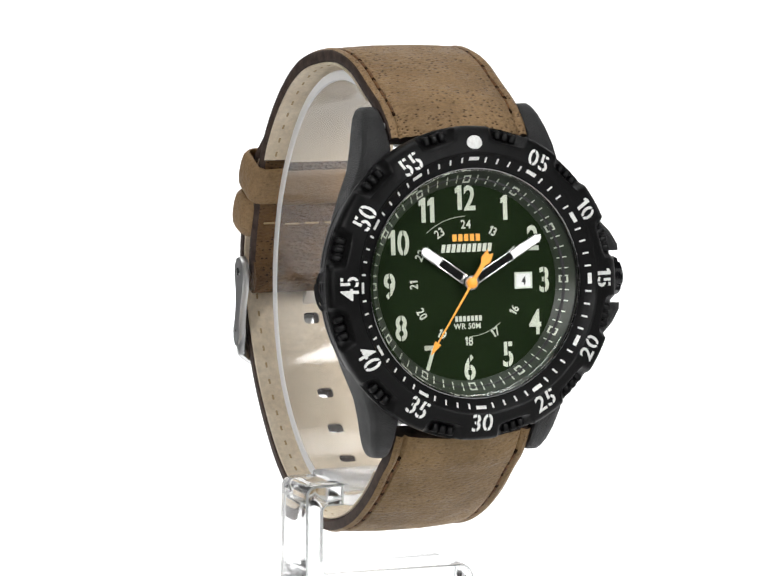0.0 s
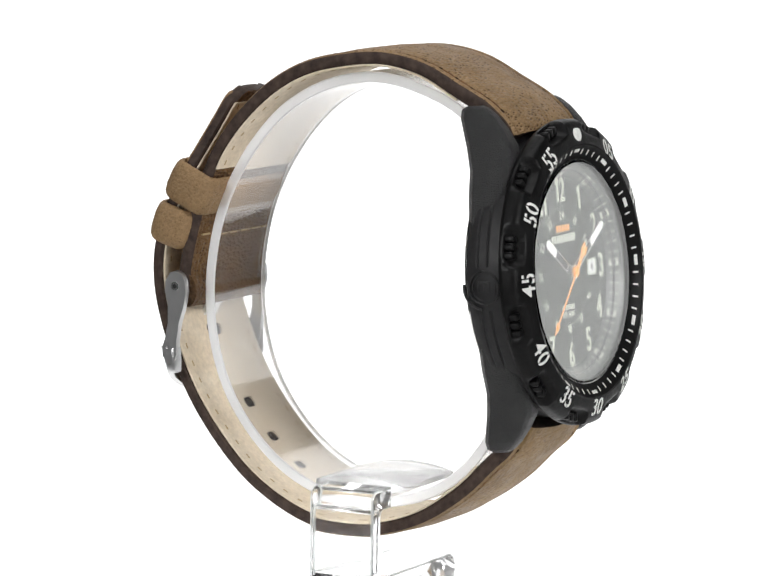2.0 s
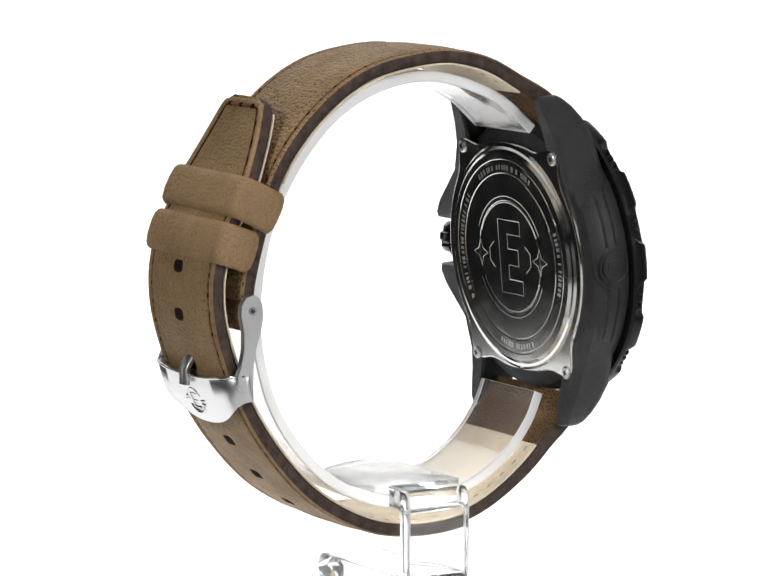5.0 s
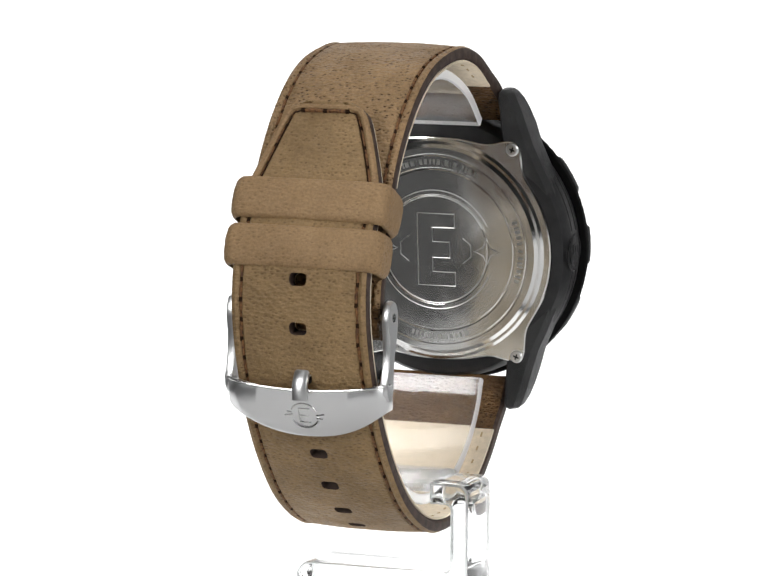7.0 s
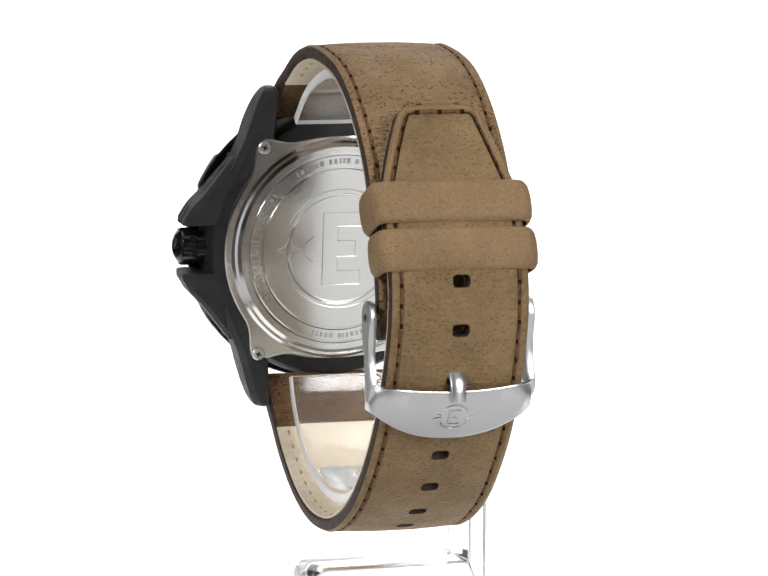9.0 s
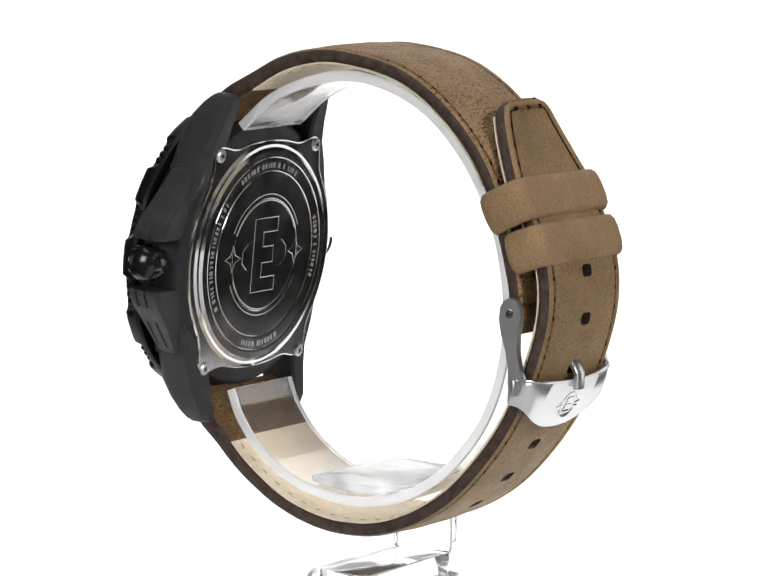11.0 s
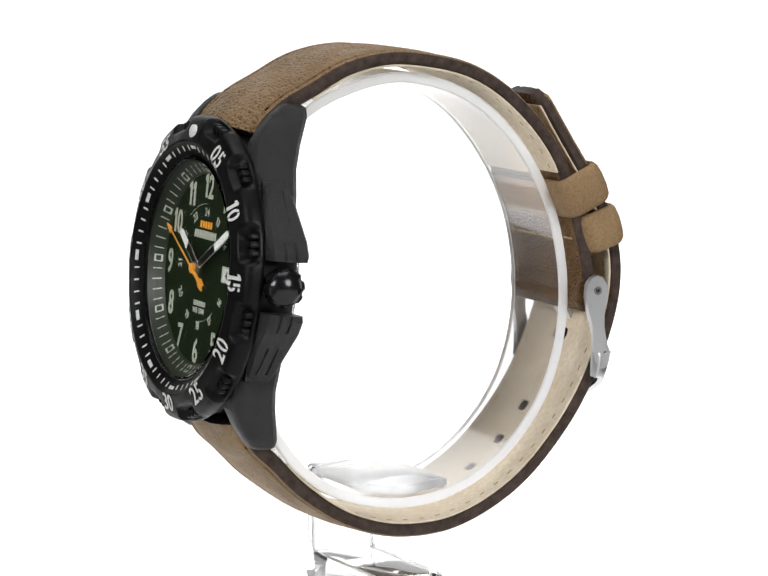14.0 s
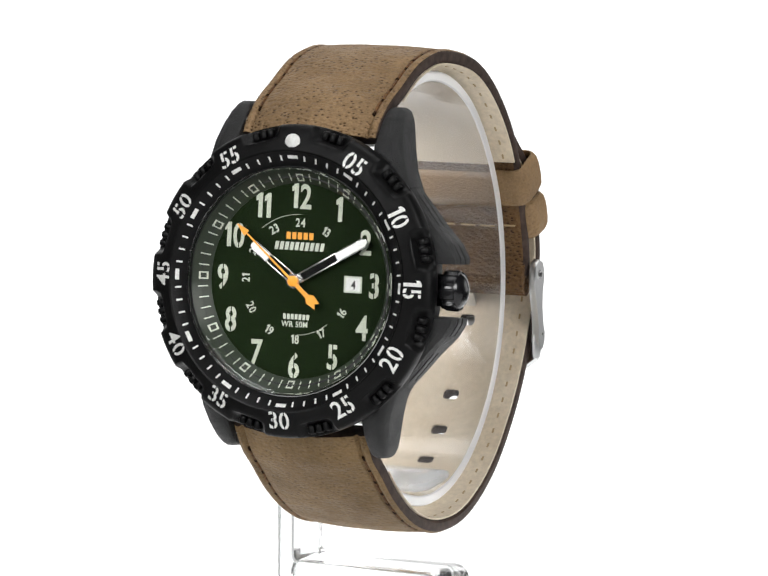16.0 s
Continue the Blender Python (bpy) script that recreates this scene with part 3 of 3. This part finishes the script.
def make_pointers(watch):
    def hand(name, length, angle, n, lume0, lume1, wide):
        m = DIAL @ at(0, 0, 0, 0, 0, -angle)
        m.translation = DIAL.translation
        rim = joined(box(0.2, lume0 - 0.5, 0.16, at(-wide + 0.1, (lume0 + 0.5) / 2 + 0.3, n), 0.05), box(0.2, lume0 - 0.5, 0.16, at(wide - 0.1, (lume0 + 0.5) / 2 + 0.3, n), 0.05),
                     prism([(-wide, lume0), (wide, lume0), (wide, lume1), (wide * 0.35, length), (-wide * 0.35, length), (-wide, lume1)], n - 0.09, n + 0.05, 0.04, 1),
                     prism([(-wide, 0.4), (wide, 0.4), (wide, 1.3), (-wide, 1.3)], n - 0.08, n + 0.07, 0.03, 1))
        ob = part(name, rim, SILVER, watch, "bright-edged skeleton hand with white lume tip", m)
        k = wide - 0.16
        part("lume_tip", prism([(-k, lume0 + 0.15), (k, lume0 + 0.15), (k, lume1 - 0.05), (k * 0.4, length - 0.12), (-k * 0.4, length - 0.12), (-k, lume1 - 0.05)], n + 0.03, n + 0.12, 0.03, 1), PURE_LUME, ob)
        part("dark_web", box(wide * 2 - 0.6, lume0 - 1.0, 0.06, at(0, lume0 / 2 + 0.6, n)), WEB, ob)
        return ob
    hand("hour_hand", 8.4, 304.5, 0.75, 5.0, 7.9, 0.72)
    hand("minute_hand", 12.2, 60.5, 1.15, 7.0, 11.6, 0.68)
    boss = joined(disc([(0, 1.45), (1.0, 1.45), (1.05, 1.35), (1.05, 0.2), (0, 0.2)], 32))
    part("hand_boss", boss, SILVER, watch, "bright centre boss under the hands", DIAL)
    needle = [prism([(-0.14, -1), (0.14, -1), (0.09, 9.8), (-0.09, 9.9)], 1.6, 1.72), prism([(-0.5, 9.5), (0.5, 9.5), (0.06, 11.25), (-0.06, 11.4)], 1.59, 1.73),
              prism([(-0.22, -0.4), (-0.3, -3.0), (-0.75, -3.6), (-0.5, -5.0), (0, -4.5), (0.5, -5.0), (0.75, -3.6), (0.3, -3.0), (0.22, -0.4)], 1.58, 1.74),
              disc([(0, 1.93), (0.45, 1.9), (0.72, 1.76), (0.72, 1.5), (0, 1.5)], 28)]
    return part("second_hand", joined(*needle), ORANGE, watch, "orange second hand with arrow tip", DIAL)


def make_crystal(watch):
    glass = disc([(0, 2.92), (8, 2.92), (15.1, 2.91), (15.22, 2.82), (15.3, 2.65), (15.3, 1.75), (0, 1.75)], 120)
    for f in glass.faces:
        zs = [v.co.z for v in f.verts]
        f.material_index = 1 if min(zs) < 1.76 and max(zs) > 2.5 else 0
    ob = part("crystal", glass, (MINERAL, GLOSSY), watch, "clear raised mineral crystal", CASE, sharp=20)
    ob.visible_shadow = False
    # bright ring added to stand for the glint along the glass edge
    ring = [(15.46 * math.cos(math.tau * k / 160), 15.46 * math.sin(math.tau * k / 160), 2.66) for k in range(160)]
    part("crystal_glint", tube(ring, 0.13, 8, closed=True), GLINT_RING, ob, "thin metal ring added as the glint on the crystal's edge")


# strap paths, (y, z) of the outer face seen from the side
LOWER = [(-27.3, -18.0), (-26.5, -19.4), (-24.9, -21.9), (-22.3, -24.3), (-18.0, -28.4), (-12.0, -32.4), (-5.8, -34.7), (0, -35.4), (6.0, -34.8), (12.0, -32.5), (17.9, -28.6), (23.2, -23.0), (27.2, -17.2),
         (30.3, -10.6), (32.2, -4.6), (32.8, 0.2), (32.4, 4.5), (31.0, 9.0), (28.4, 13.8), (26.1, 18.3), (24.1, 22.6), (22.5, 26.6)]
UPPER = [(-24.9, 22.2), (-24.2, 23.5), (-23.1, 24.7), (-20.6, 26.7), (-16.8, 28.7), (-11.2, 31.5), (-5.0, 32.8), (1.0, 32.5), (7.8, 31.0), (13.4, 28.1), (18.5, 23.7), (22.5, 18.6), (24.9, 13.4), (26.5, 8.2), (27.6, 3.9), (28.2, 0.6), (28.0, -2.0)]


def ribbon(path, half, thick, lift=0.0, a=0.0, b=1.0, groove=None, dome=0.0, way=1):
    """A strap slab along a (y, z) path: half-width and thickness by the share of the way, the path on its outer face."""
    pts = path
    n = len(pts) - 1
    loops = []
    for i, p in enumerate(pts):
        s = i / n
        if s < a - 1e-9 or s > b + 1e-9:
            continue
        d = (pts[min(n, i + 1)] - pts[max(0, i - 1)]).normalized()
        out = Vector((d.y, -d.x)) * way
        w, t = half(s), thick(s)
        r = min(0.45, t * 0.3)
        across = [(-w, -t + r), (-w, -r), (-w + r * 0.35, -r * 0.3), (-w + r, 0)]
        if groove and w > 3:
            g = w - groove
            up = (dome + 0.75 * max(0.0, 1 - s / 0.28)) * (1 - 0.8 * max(0.0, (s - 0.85) / 0.15))
            across += [(-g - 0.75, 0.13), (-g - 0.4, 0.02), (-g, -0.34), (-g + 0.4, 0.05 + up * 0.1)]
            across += [(-g * 0.72, up * 0.6), (-g * 0.35, up), (g * 0.35, up), (g * 0.72, up * 0.6)]
            across += [(g - 0.4, 0.05 + up * 0.1), (g, -0.34), (g + 0.4, 0.02), (g + 0.75, 0.13)]
        across += [(w - r, 0), (w - r * 0.35, -r * 0.3), (w, -r), (w, -t + r), (w - r, -t), (-w + r, -t)]
        loops.append([(x, *(p + out * (h + lift))) for x, h in across])
    bm = loft(loops)
    return bm, len(loops[0])


def strap(watch, name, points, label, half, thick, cream, holes, stitch_to, tip=False, way=1):
    path, length = smooth_path([(y, z) for y, z in points], 0.55)
    bm, n = ribbon(path, half, thick, groove=1.45, dome=0.35, way=way)
    # outer face tan, edges and back dark
    bm.faces.ensure_lookup_table()
    for i, f in enumerate(bm.faces):
        k = i % n
        f.material_index = (0 if 2 <= k < n - 5 else (2 if k == n - 2 else 1))
    for f in bm.faces[-2:]:
        f.material_index = 1
    ob = part(name, bm, (CLOUDY if tip else TAN, EDGE, FOLD), watch, label, sharp=50)
    count = len(path) - 1
    inner = []
    for i, p in enumerate(path):
        d = (path[min(count, i + 1)] - path[max(0, i - 1)]).normalized()
        inner.append(p - Vector((d.y, -d.x)) * way * (thick(i / count) - 0.02))
    lin, k = ribbon(inner, lambda s: half(s) - 0.12, lambda s: 0.3, a=cream[0], b=cream[1], way=way)
    lining = part("lining", lin, CREAM, ob, "cream suede lining with stitch marks", sharp=50)
    if holes:
        cut = []
        for y, z in holes:
            i = min(range(len(path)), key=lambda j: (path[j] - Vector((y, z))).length)
            d = (path[i + 1] - path[i - 1]).normalized()
            ang = math.degrees(math.atan2(d.y, d.x))
            cut.append(box(2.5, 1.75, 9, at(0, path[i].x, path[i].y, ang), 0.6, 3))
        copy = joined(*[c.copy() for c in cut])
        punch = joined(*cut)
        for f in punch.faces:
            f.material_index = 1
        carved(ob, punch)
        carved(lining, copy)
    # thread
    stitches, marks, pricks = [], [], []
    wander = random.Random(len(name))
    every = 5
    for sx in (-1, 1):
        for i in range(8, stitch_to(count), every):
            s = i / count
            j = min(count, i + 4)
            q = []
            for c in (i, j):
                d = (path[min(count, c + 1)] - path[c - 1]).normalized()
                q.append(((half(c / count) - 1.45 + wander.uniform(-0.1, 0.1)) * sx, *(path[c] + Vector((d.y, -d.x)) * way * -0.2)))
            mid = (path[i] + path[j]) / 2 - path[i]
            crest = Vector((mid.y, -mid.x)).normalized() * way * 0.1
            stitches.append(tube([q[0], (q[0][0] / 2 + q[1][0] / 2, (q[0][1] + q[1][1]) / 2 + crest.x, (q[0][2] + q[1][2]) / 2 + crest.y), q[1]], 0.24, 6))
            # short dark tubes put in as the shade of needle holes
            pricks.append(tube([tuple(u - (v - u) * 0.3 for u, v in zip(*q)), tuple(u - (v - u) * 0.02 for u, v in zip(*q))], 0.25, 6))
            if cream[0] < s < cream[1]:
                d = (inner[j] - inner[i]).normalized()
                c = (inner[i] + inner[j]) / 2 - Vector((d.y, -d.x)) * way * 0.3
                ang = math.degrees(math.atan2(d.y, d.x))
                marks.append(box(0.3, 0.8, 0.12, at(sx * (half(s) - 1.75), c.x, c.y, ang), 0.05, 1))
    if tip:
        # raised border, and a dark line put in as the sunk seam's shade
        def contour(inset, lift, first):
            side = []
            for i in range(first, count):
                d = (path[i + 1] - path[i - 1]).normalized()
                if (count - i) * 0.55 > inset * 0.8:
                    side.append((half(i / count) - inset, *(path[i] + Vector((d.y, -d.x)) * lift)))
            ahead = (path[count] - path[count - 1]).normalized() * 0.3
            x, y, z = side[-1]
            side.append((x * 0.72, y + ahead.x, z + ahead.y))
            return side + [(-x, y, z) for x, y, z in side[::-1]]
        part("tail_border", tube(contour(0.75, -0.2, count - 30), 0.5, 8), SMOOTH, ob)
        seam = contour(1.65, 0.06, count - 30)
        part("seam_shade", tube(seam, 0.11, 6), HOLE_SHADE, ob)
        p, q = Vector(seam[len(seam) // 2 - 1]), Vector(seam[len(seam) // 2])
        for a, b in ((0.03, 0.47), (0.53, 0.97)):
            u, v = p.lerp(q, a), p.lerp(q, b)
            stitches.append(tube([u, (u + v) / 2 + Vector((0, 0.2, 0.08)), v], 0.26, 6))
        for a in (0.0, 0.5, 1.0):
            u = p.lerp(q, a)
            pricks.append(tube([u + Vector((-0.25, 0.1, 0.04)), u + Vector((0.25, 0.1, 0.04))], 0.34, 6))
    tagged(part("stitch_shade", joined(*pricks), HOLE_SHADE, ob), kind="stuff")
    tagged(part("stitching", joined(*stitches), THREAD, ob, "brown thread stitched along the edge"), kind="stuff")
    if marks:
        tagged(part("lining_thread", joined(*marks), PALE_THREAD, lining), kind="stuff")
    return ob, path


def make_straps(watch):
    def taper(s):
        # straight to the shoulders, then a rounded arrow tip
        d = (1 - s) * 113.0
        if d > 12:
            return 10.15 - 0.45 * s
        return 5.25 + 4.45 * (d / 12) ** 0.8 - 1.7 * max(0.0, 1 - d / 2.0) ** 2
    lower = strap(watch, "lower_strap", LOWER, "tan nubuck strap with punched holes and free tail", taper, lambda s: 2.3 - 0.5 * min(1, s / 0.2), (0.085, 0.99),
                  [(32.0, 3.3), (32.6, -3.0), (30.4, -10.0), (25.0, -21.2), (20.9, -26.4), (15.6, -30.8), (9.9, -33.7)], lambda c: c - 5, tip=True)
    upper = strap(watch, "upper_strap", UPPER, "tan nubuck strap folded round the buckle pin", lambda s: 10.15, lambda s: 2.4 - 0.55 * min(1, s / 0.3), (0.13, 0.765), [], lambda c: c - 8, way=-1)
    path = upper[1]
    i = min((j for j in range(len(path)) if path[j].x > 0), key=lambda j: abs(path[j].y - 6.0))
    d = (path[i + 1] - path[i - 1]).normalized()
    c = path[i] + Vector((d.y, -d.x)) * 2.12
    row = [tube([(x - 1.1, c.x, c.y), (x + 1.1, c.x, c.y)], 0.16, 5) for x in (-7.8, -4.7, -1.6, 1.6, 4.7, 7.8)]
    tagged(part("cross_stitching", joined(*row), PALE_THREAD, upper[0], "pale thread stitched across the inner end"), kind="stuff")
    # folded end round the pin
    fold = loft([[(x, 27.1 + 1.75 * math.cos(math.tau * k / 20), -2.5 + 2.45 * math.sin(math.tau * k / 20)) for k in range(20)] for x in (-9.9, -9.6, 9.6, 9.9)])
    part("pin_fold", fold, FOLD, upper[0], sharp=60)
    return lower, upper


def make_keepers(watch):
    def keeper(cy, cz, ang, deep, tall):
        w, r, t = 11.5, 1.9, 0.95
        rings = [(tall * f, g) for f, g in ((-0.5, -0.72), (-0.465, -0.4), (-0.37, -0.14), (-0.16, 0.0), (0.16, 0.0), (0.37, -0.14), (0.465, -0.4), (0.5, -0.72))]
        def loop(w, d, r):
            pts = []
            for sx, sy, a0 in ((1, 1, 0), (-1, 1, 90), (-1, -1, 180), (1, -1, 270)):
                for k in range(6):
                    a = radians(a0 + 18 * k)
                    pts.append((sx * (w - r) + r * math.cos(a), sy * (d / 2 - r) + r * math.sin(a)))
            return pts
        outer = [[(x, y, z) for x, y in loop(w + g, deep + 2 * g, r)] for z, g in rings]
        inner = [[(x, y, z) for x, y in loop(w - t, deep - 2 * t, 0.6)] for z, g in rings[::-1]]
        bm = loft(outer + inner, closed=True)
        for v in bm.verts:
            v.co.z += 0.008 * v.co.x
        bm.transform(at(0, cy, cz, ang))
        part("keeper", bm, SMOOTH, watch, "tan leather strap keeper loop", sharp=50)
    keeper(26.1, 12.5, 26, 7.7, 5.9)
    keeper(29.3, 6.9, 19, 6.4, 5.8)


def bar_at(x):
    """The buckle bar's outer face at x: y, upper and lower edge, and how far it leans in."""
    s = min(1.0, abs(x / 11.85))
    full = 1 - s ** 3
    return x, 28.0 + 3.4 * (1 - s ** 7) ** 0.5 + 0.25 * (1 - s * s), -10.5 - 1.1 * (1 - s * s), -14.2 - 4.2 * (1 - s ** 2.3), 0.3 + 2.8 * full


def make_buckle(watch):
    # side arms: flat bars swept down the side, then a wide curved bar across
    side = [(26.1, -0.8), (26.7, 0.15), (27.6, 0.55), (28.7, 0.2), (29.4, -0.9), (29.5, -2.4), (29.0, -4.6), (29.0, -7.0), (29.5, -9.4), (30.0, -10.6), (29.9, -11.9), (29.3, -12.8), (28.6, -13.1), (27.9, -12.7),
            (27.5, -11.6), (27.5, -9.5), (27.1, -7.0), (26.3, -4.6), (25.9, -2.5)]
    bodies = []
    for sx in (-1, 1):
        bm = loft([[(sx * x, y, z) for y, z in side] for x in (10.75, 11.0, 11.55, 11.8)])
        for v in bm.verts:
            if abs(abs(v.co.x) - 10.75) < 1e-3 or abs(abs(v.co.x) - 11.8) < 1e-3:
                v.co.y += (28.2 - v.co.y) * 0.05
                v.co.z += (-7.5 - v.co.z) * 0.012
        bodies.append(bm)
    arm = part("buckle", bodies[0], STEEL, watch, "satin steel buckle frame", sharp=35)
    part("buckle_arm", bodies[1], STEEL, arm, sharp=35)
    loops = []
    for k in range(41):
        x, y, top, low, lean = bar_at(11.85 * math.sin(math.pi / 2 * (k / 20 - 1)))
        mid = (top + low) / 2
        loops.append([(x * 0.99, y - 0.1, top), (x, y + 0.06, top - 0.3), (x, y - lean * 0.45 + 0.12, mid), (x * 0.995, y - lean * 0.95, low + 0.25), (x * 0.985, y - lean - 0.15, low),
                      (x * 0.94, y - lean - 0.6, low + 0.2), (x * 0.93, y - lean * 0.5 - 0.7, mid), (x * 0.93, y - 0.75, top - 0.1)])
    part("buckle_bar", loft(loops), STEEL, arm, "curved satin steel buckle bar", sharp=50)
    lip = []
    for k in range(41):
        x, y, top, low, lean = bar_at(11.75 * math.sin(math.pi / 2 * (k / 20 - 1)))
        lip.append((x, y + 0.02, top - 0.12))
    part("buckle_lip", tube(lip, 0.22, 8), POLISHED, arm, "bright rolled lip of the buckle bar")
    path = [(0, 27.7, -3.7), (0, 28.9, -5.6), (0, 30.2, -8.4), (0, 31.3, -9.6), (0, 32.0, -10.9), (0, 31.9, -13.0)]
    loops = []
    for i, p in enumerate(path):
        a, b = Vector(path[max(0, i - 1)]), Vector(path[min(len(path) - 1, i + 1)])
        d = (b - a).normalized()
        o = Vector((0, -d.z, d.y))
        c = Vector(p)
        loops.append([c + Vector((x, 0, 0)) + o * h for x, h in ((-1.05, -0.3), (-1.05, 0.25), (-0.75, 0.45), (0.75, 0.45), (1.05, 0.25), (1.05, -0.3))])
    part("prong", loft(loops), STEEL, arm, "steel buckle prong", sharp=40)
    part("pin", tube([(-11.9, 27.75, -1.7), (11.9, 27.75, -1.7)], 0.62, 14), POLISHED, arm)
    for sx in (-1, 1):
        dot = disc([(0, 0.12), (0.3, 0.1), (0.32, 0), (0, 0)], 16)
        dot.transform(at(sx * 11.9, 27.75, -1.7) @ Matrix.Rotation(sx * math.pi / 2, 4, "Y"))
        part("pin_end", dot, INK, arm)
    marks = []
    def on_bar(x, z):
        _, y, top, low, lean = bar_at(x)
        return y - lean * (top - z) / (top - low) + 0.17
    for a0, a1 in ((25, 155), (205, 335)):
        q = [(2.0 * math.cos(radians(a)), -15.3 + 1.75 * math.sin(radians(a))) for a in range(a0, a1 + 1, 13)]
        marks.append(tube([(x, on_bar(x, z) + 0.03, z) for x, z in q], 0.15, 5))
    for x0, z0, x1, z1 in ((0.75, -14.3, -0.85, -14.3), (0.75, -15.3, -0.6, -15.3), (0.75, -16.3, -0.85, -16.3), (0.75, -14.3, 0.75, -16.3),
                           (-2.9, -15.0, -1.7, -15.2), (-2.6, -15.7, -1.7, -15.6), (2.9, -15.4, 1.7, -15.2), (2.5, -14.8, 1.8, -14.9)):
        marks.append(tube([(x0, on_bar(x0, z0) + 0.04, z0), (x1, on_bar(x1, z1) + 0.04, z1)], 0.15, 5))
    tagged(part("stamped_emblem", joined(*marks), POLISHED, arm), kind="stuff")
    return arm


watch = thing("wristwatch", "rugged wristwatch, green dial, black case, tan leather strap", "watch")
make_case(watch)
make_bezel(watch)
make_dial(watch)
second_hand = make_pointers(watch)
make_crystal(watch)
make_straps(watch)
make_keepers(watch)
make_buckle(watch)


# ---- the stand ----
def make_stand():
    stand = thing("display_stand", "clear acrylic bracket and cuff holding the watch upright", "stand")
    # the cuff: an open clear ring inside the strap
    line = [(-20.3, 21.6), (-15.5, 25.6), (-10.5, 28.0), (-4.5, 29.6), (1.0, 29.6), (7.0, 28.0), (12.5, 24.9), (17.0, 20.5), (20.8, 15.0), (23.5, 9.0), (25.0, 2.5), (25.4, -4.0), (24.5, -10.8),
            (22.2, -17.2), (18.2, -23.0), (12.8, -27.8), (6.5, -30.8), (0.0, -31.8), (-6.0, -31.2), (-11.8, -29.3), (-17.0, -25.6), (-20.5, -21.2), (-22.2, -17.2)]
    pts, length = smooth_path(line, 1.2)
    n = len(pts) - 1
    loops = []
    for i, p in enumerate(pts):
        d = (pts[min(n, i + 1)] - pts[max(0, i - 1)]).normalized()
        o = Vector((-d.y, d.x))
        loops.append([(x, *(p - o * h)) for x, h in ((-7.4, 0.2), (-7.2, 0), (7.2, 0), (7.4, 0.2), (7.4, 1.3), (7.2, 1.5), (-7.2, 1.5), (-7.4, 1.3))])
    ring = loft(loops)
    ring.faces.ensure_lookup_table()
    for i, f in enumerate(ring.faces):
        f.material_index = 0 if i % 8 in (1, 5) else 1
    for f in ring.faces[-2:]:
        f.material_index = 1
    part("cuff", ring, (CUFF, FROSTED), stand, "clear acrylic cuff with frosted edges", sharp=40)
    pad = []
    for k in range(13):
        y = -7.5 + 14 * k / 12
        z = -27.1 - 1.0 * ((y + 0.5) / 7.0) ** 2
        pad.append((y, z))
    # leg, arm and foot, one bent bar with rounded bends
    def arc(cx, cz, r, a0, a1):
        return [(cx + r * math.cos(radians(a0 + (a1 - a0) * k / 6)), cz + r * math.sin(radians(a0 + (a1 - a0) * k / 6))) for k in range(7)]
    outer = [(-8.6, -28.2)] + arc(-12.8, -29.7, 1.5, 90, 180) + arc(-13.3, -44.3, 1.0, 180, 270) + [(9.4, -45.3)] + arc(9.4, -43.0, 2.2, -60, 90) + [(-10.9, -40.8)] + arc(-10.9, -40.0, 0.8, 270, 180) + arc(-10.9, -32.0, 0.8, 180, 90) + [(-8.6, -31.2)]
    bm = loft([[(x, y, z) for x, z in outer] for y in (-5.75, 4.25)])
    rims = [e for e in bm.edges if abs(e.verts[0].co.y - e.verts[1].co.y) < 1e-5]
    cut = bmesh.ops.bevel(bm, geom=rims, offset=0.3, segments=2, affect="EDGES", profile=0.5)
    # bevels coloured grey in place of refracted dark lines
    for f in cut["faces"]:
        f.material_index = 1
    part("bracket", bm, (LEG_ACRYLIC, EDGE_LINE), stand, "clear acrylic leg and foot", sharp=50)
    lens = loft([[(x, y, z) for y, z in pad + [(6.5, -29.0), (4.0, -29.5), (0.0, -29.9), (-4.5, -29.5), (-7.5, -28.8)]] for x in (-8.55, 7.2)])
    rims = [e for e in lens.edges if abs(e.verts[0].co.x - e.verts[1].co.x) < 1e-5]
    bmesh.ops.bevel(lens, geom=rims, offset=0.3, segments=2, affect="EDGES", profile=0.5)
    part("support_pad", lens, SOFT_ACRYLIC, stand, "clear domed pad in the cuff", sharp=40)
    for ob in stand.children:
        ob.visible_shadow = False
    return stand


stand = make_stand()


def motions():
    times = [k * 0.5 for k in range(33)]
    walk(watch, [(t, turned(t)) for t in times])
    walk(stand, [(t, turned(t)) for t in times])
    # the second hand steps once a second
    rows = [(0, 214)]
    for k in range(16):
        rows += [(0.667 + k, 214 + 6 * k), (0.733 + k, 220 + 6 * k)]
    rows.append((16, 310))
    ticks = []
    for t, angle in rows:
        m = DIAL @ at(0, 0, 0, 0, 0, -angle)
        ticks.append((t, m))
    walk(second_hand, ticks)


motions()
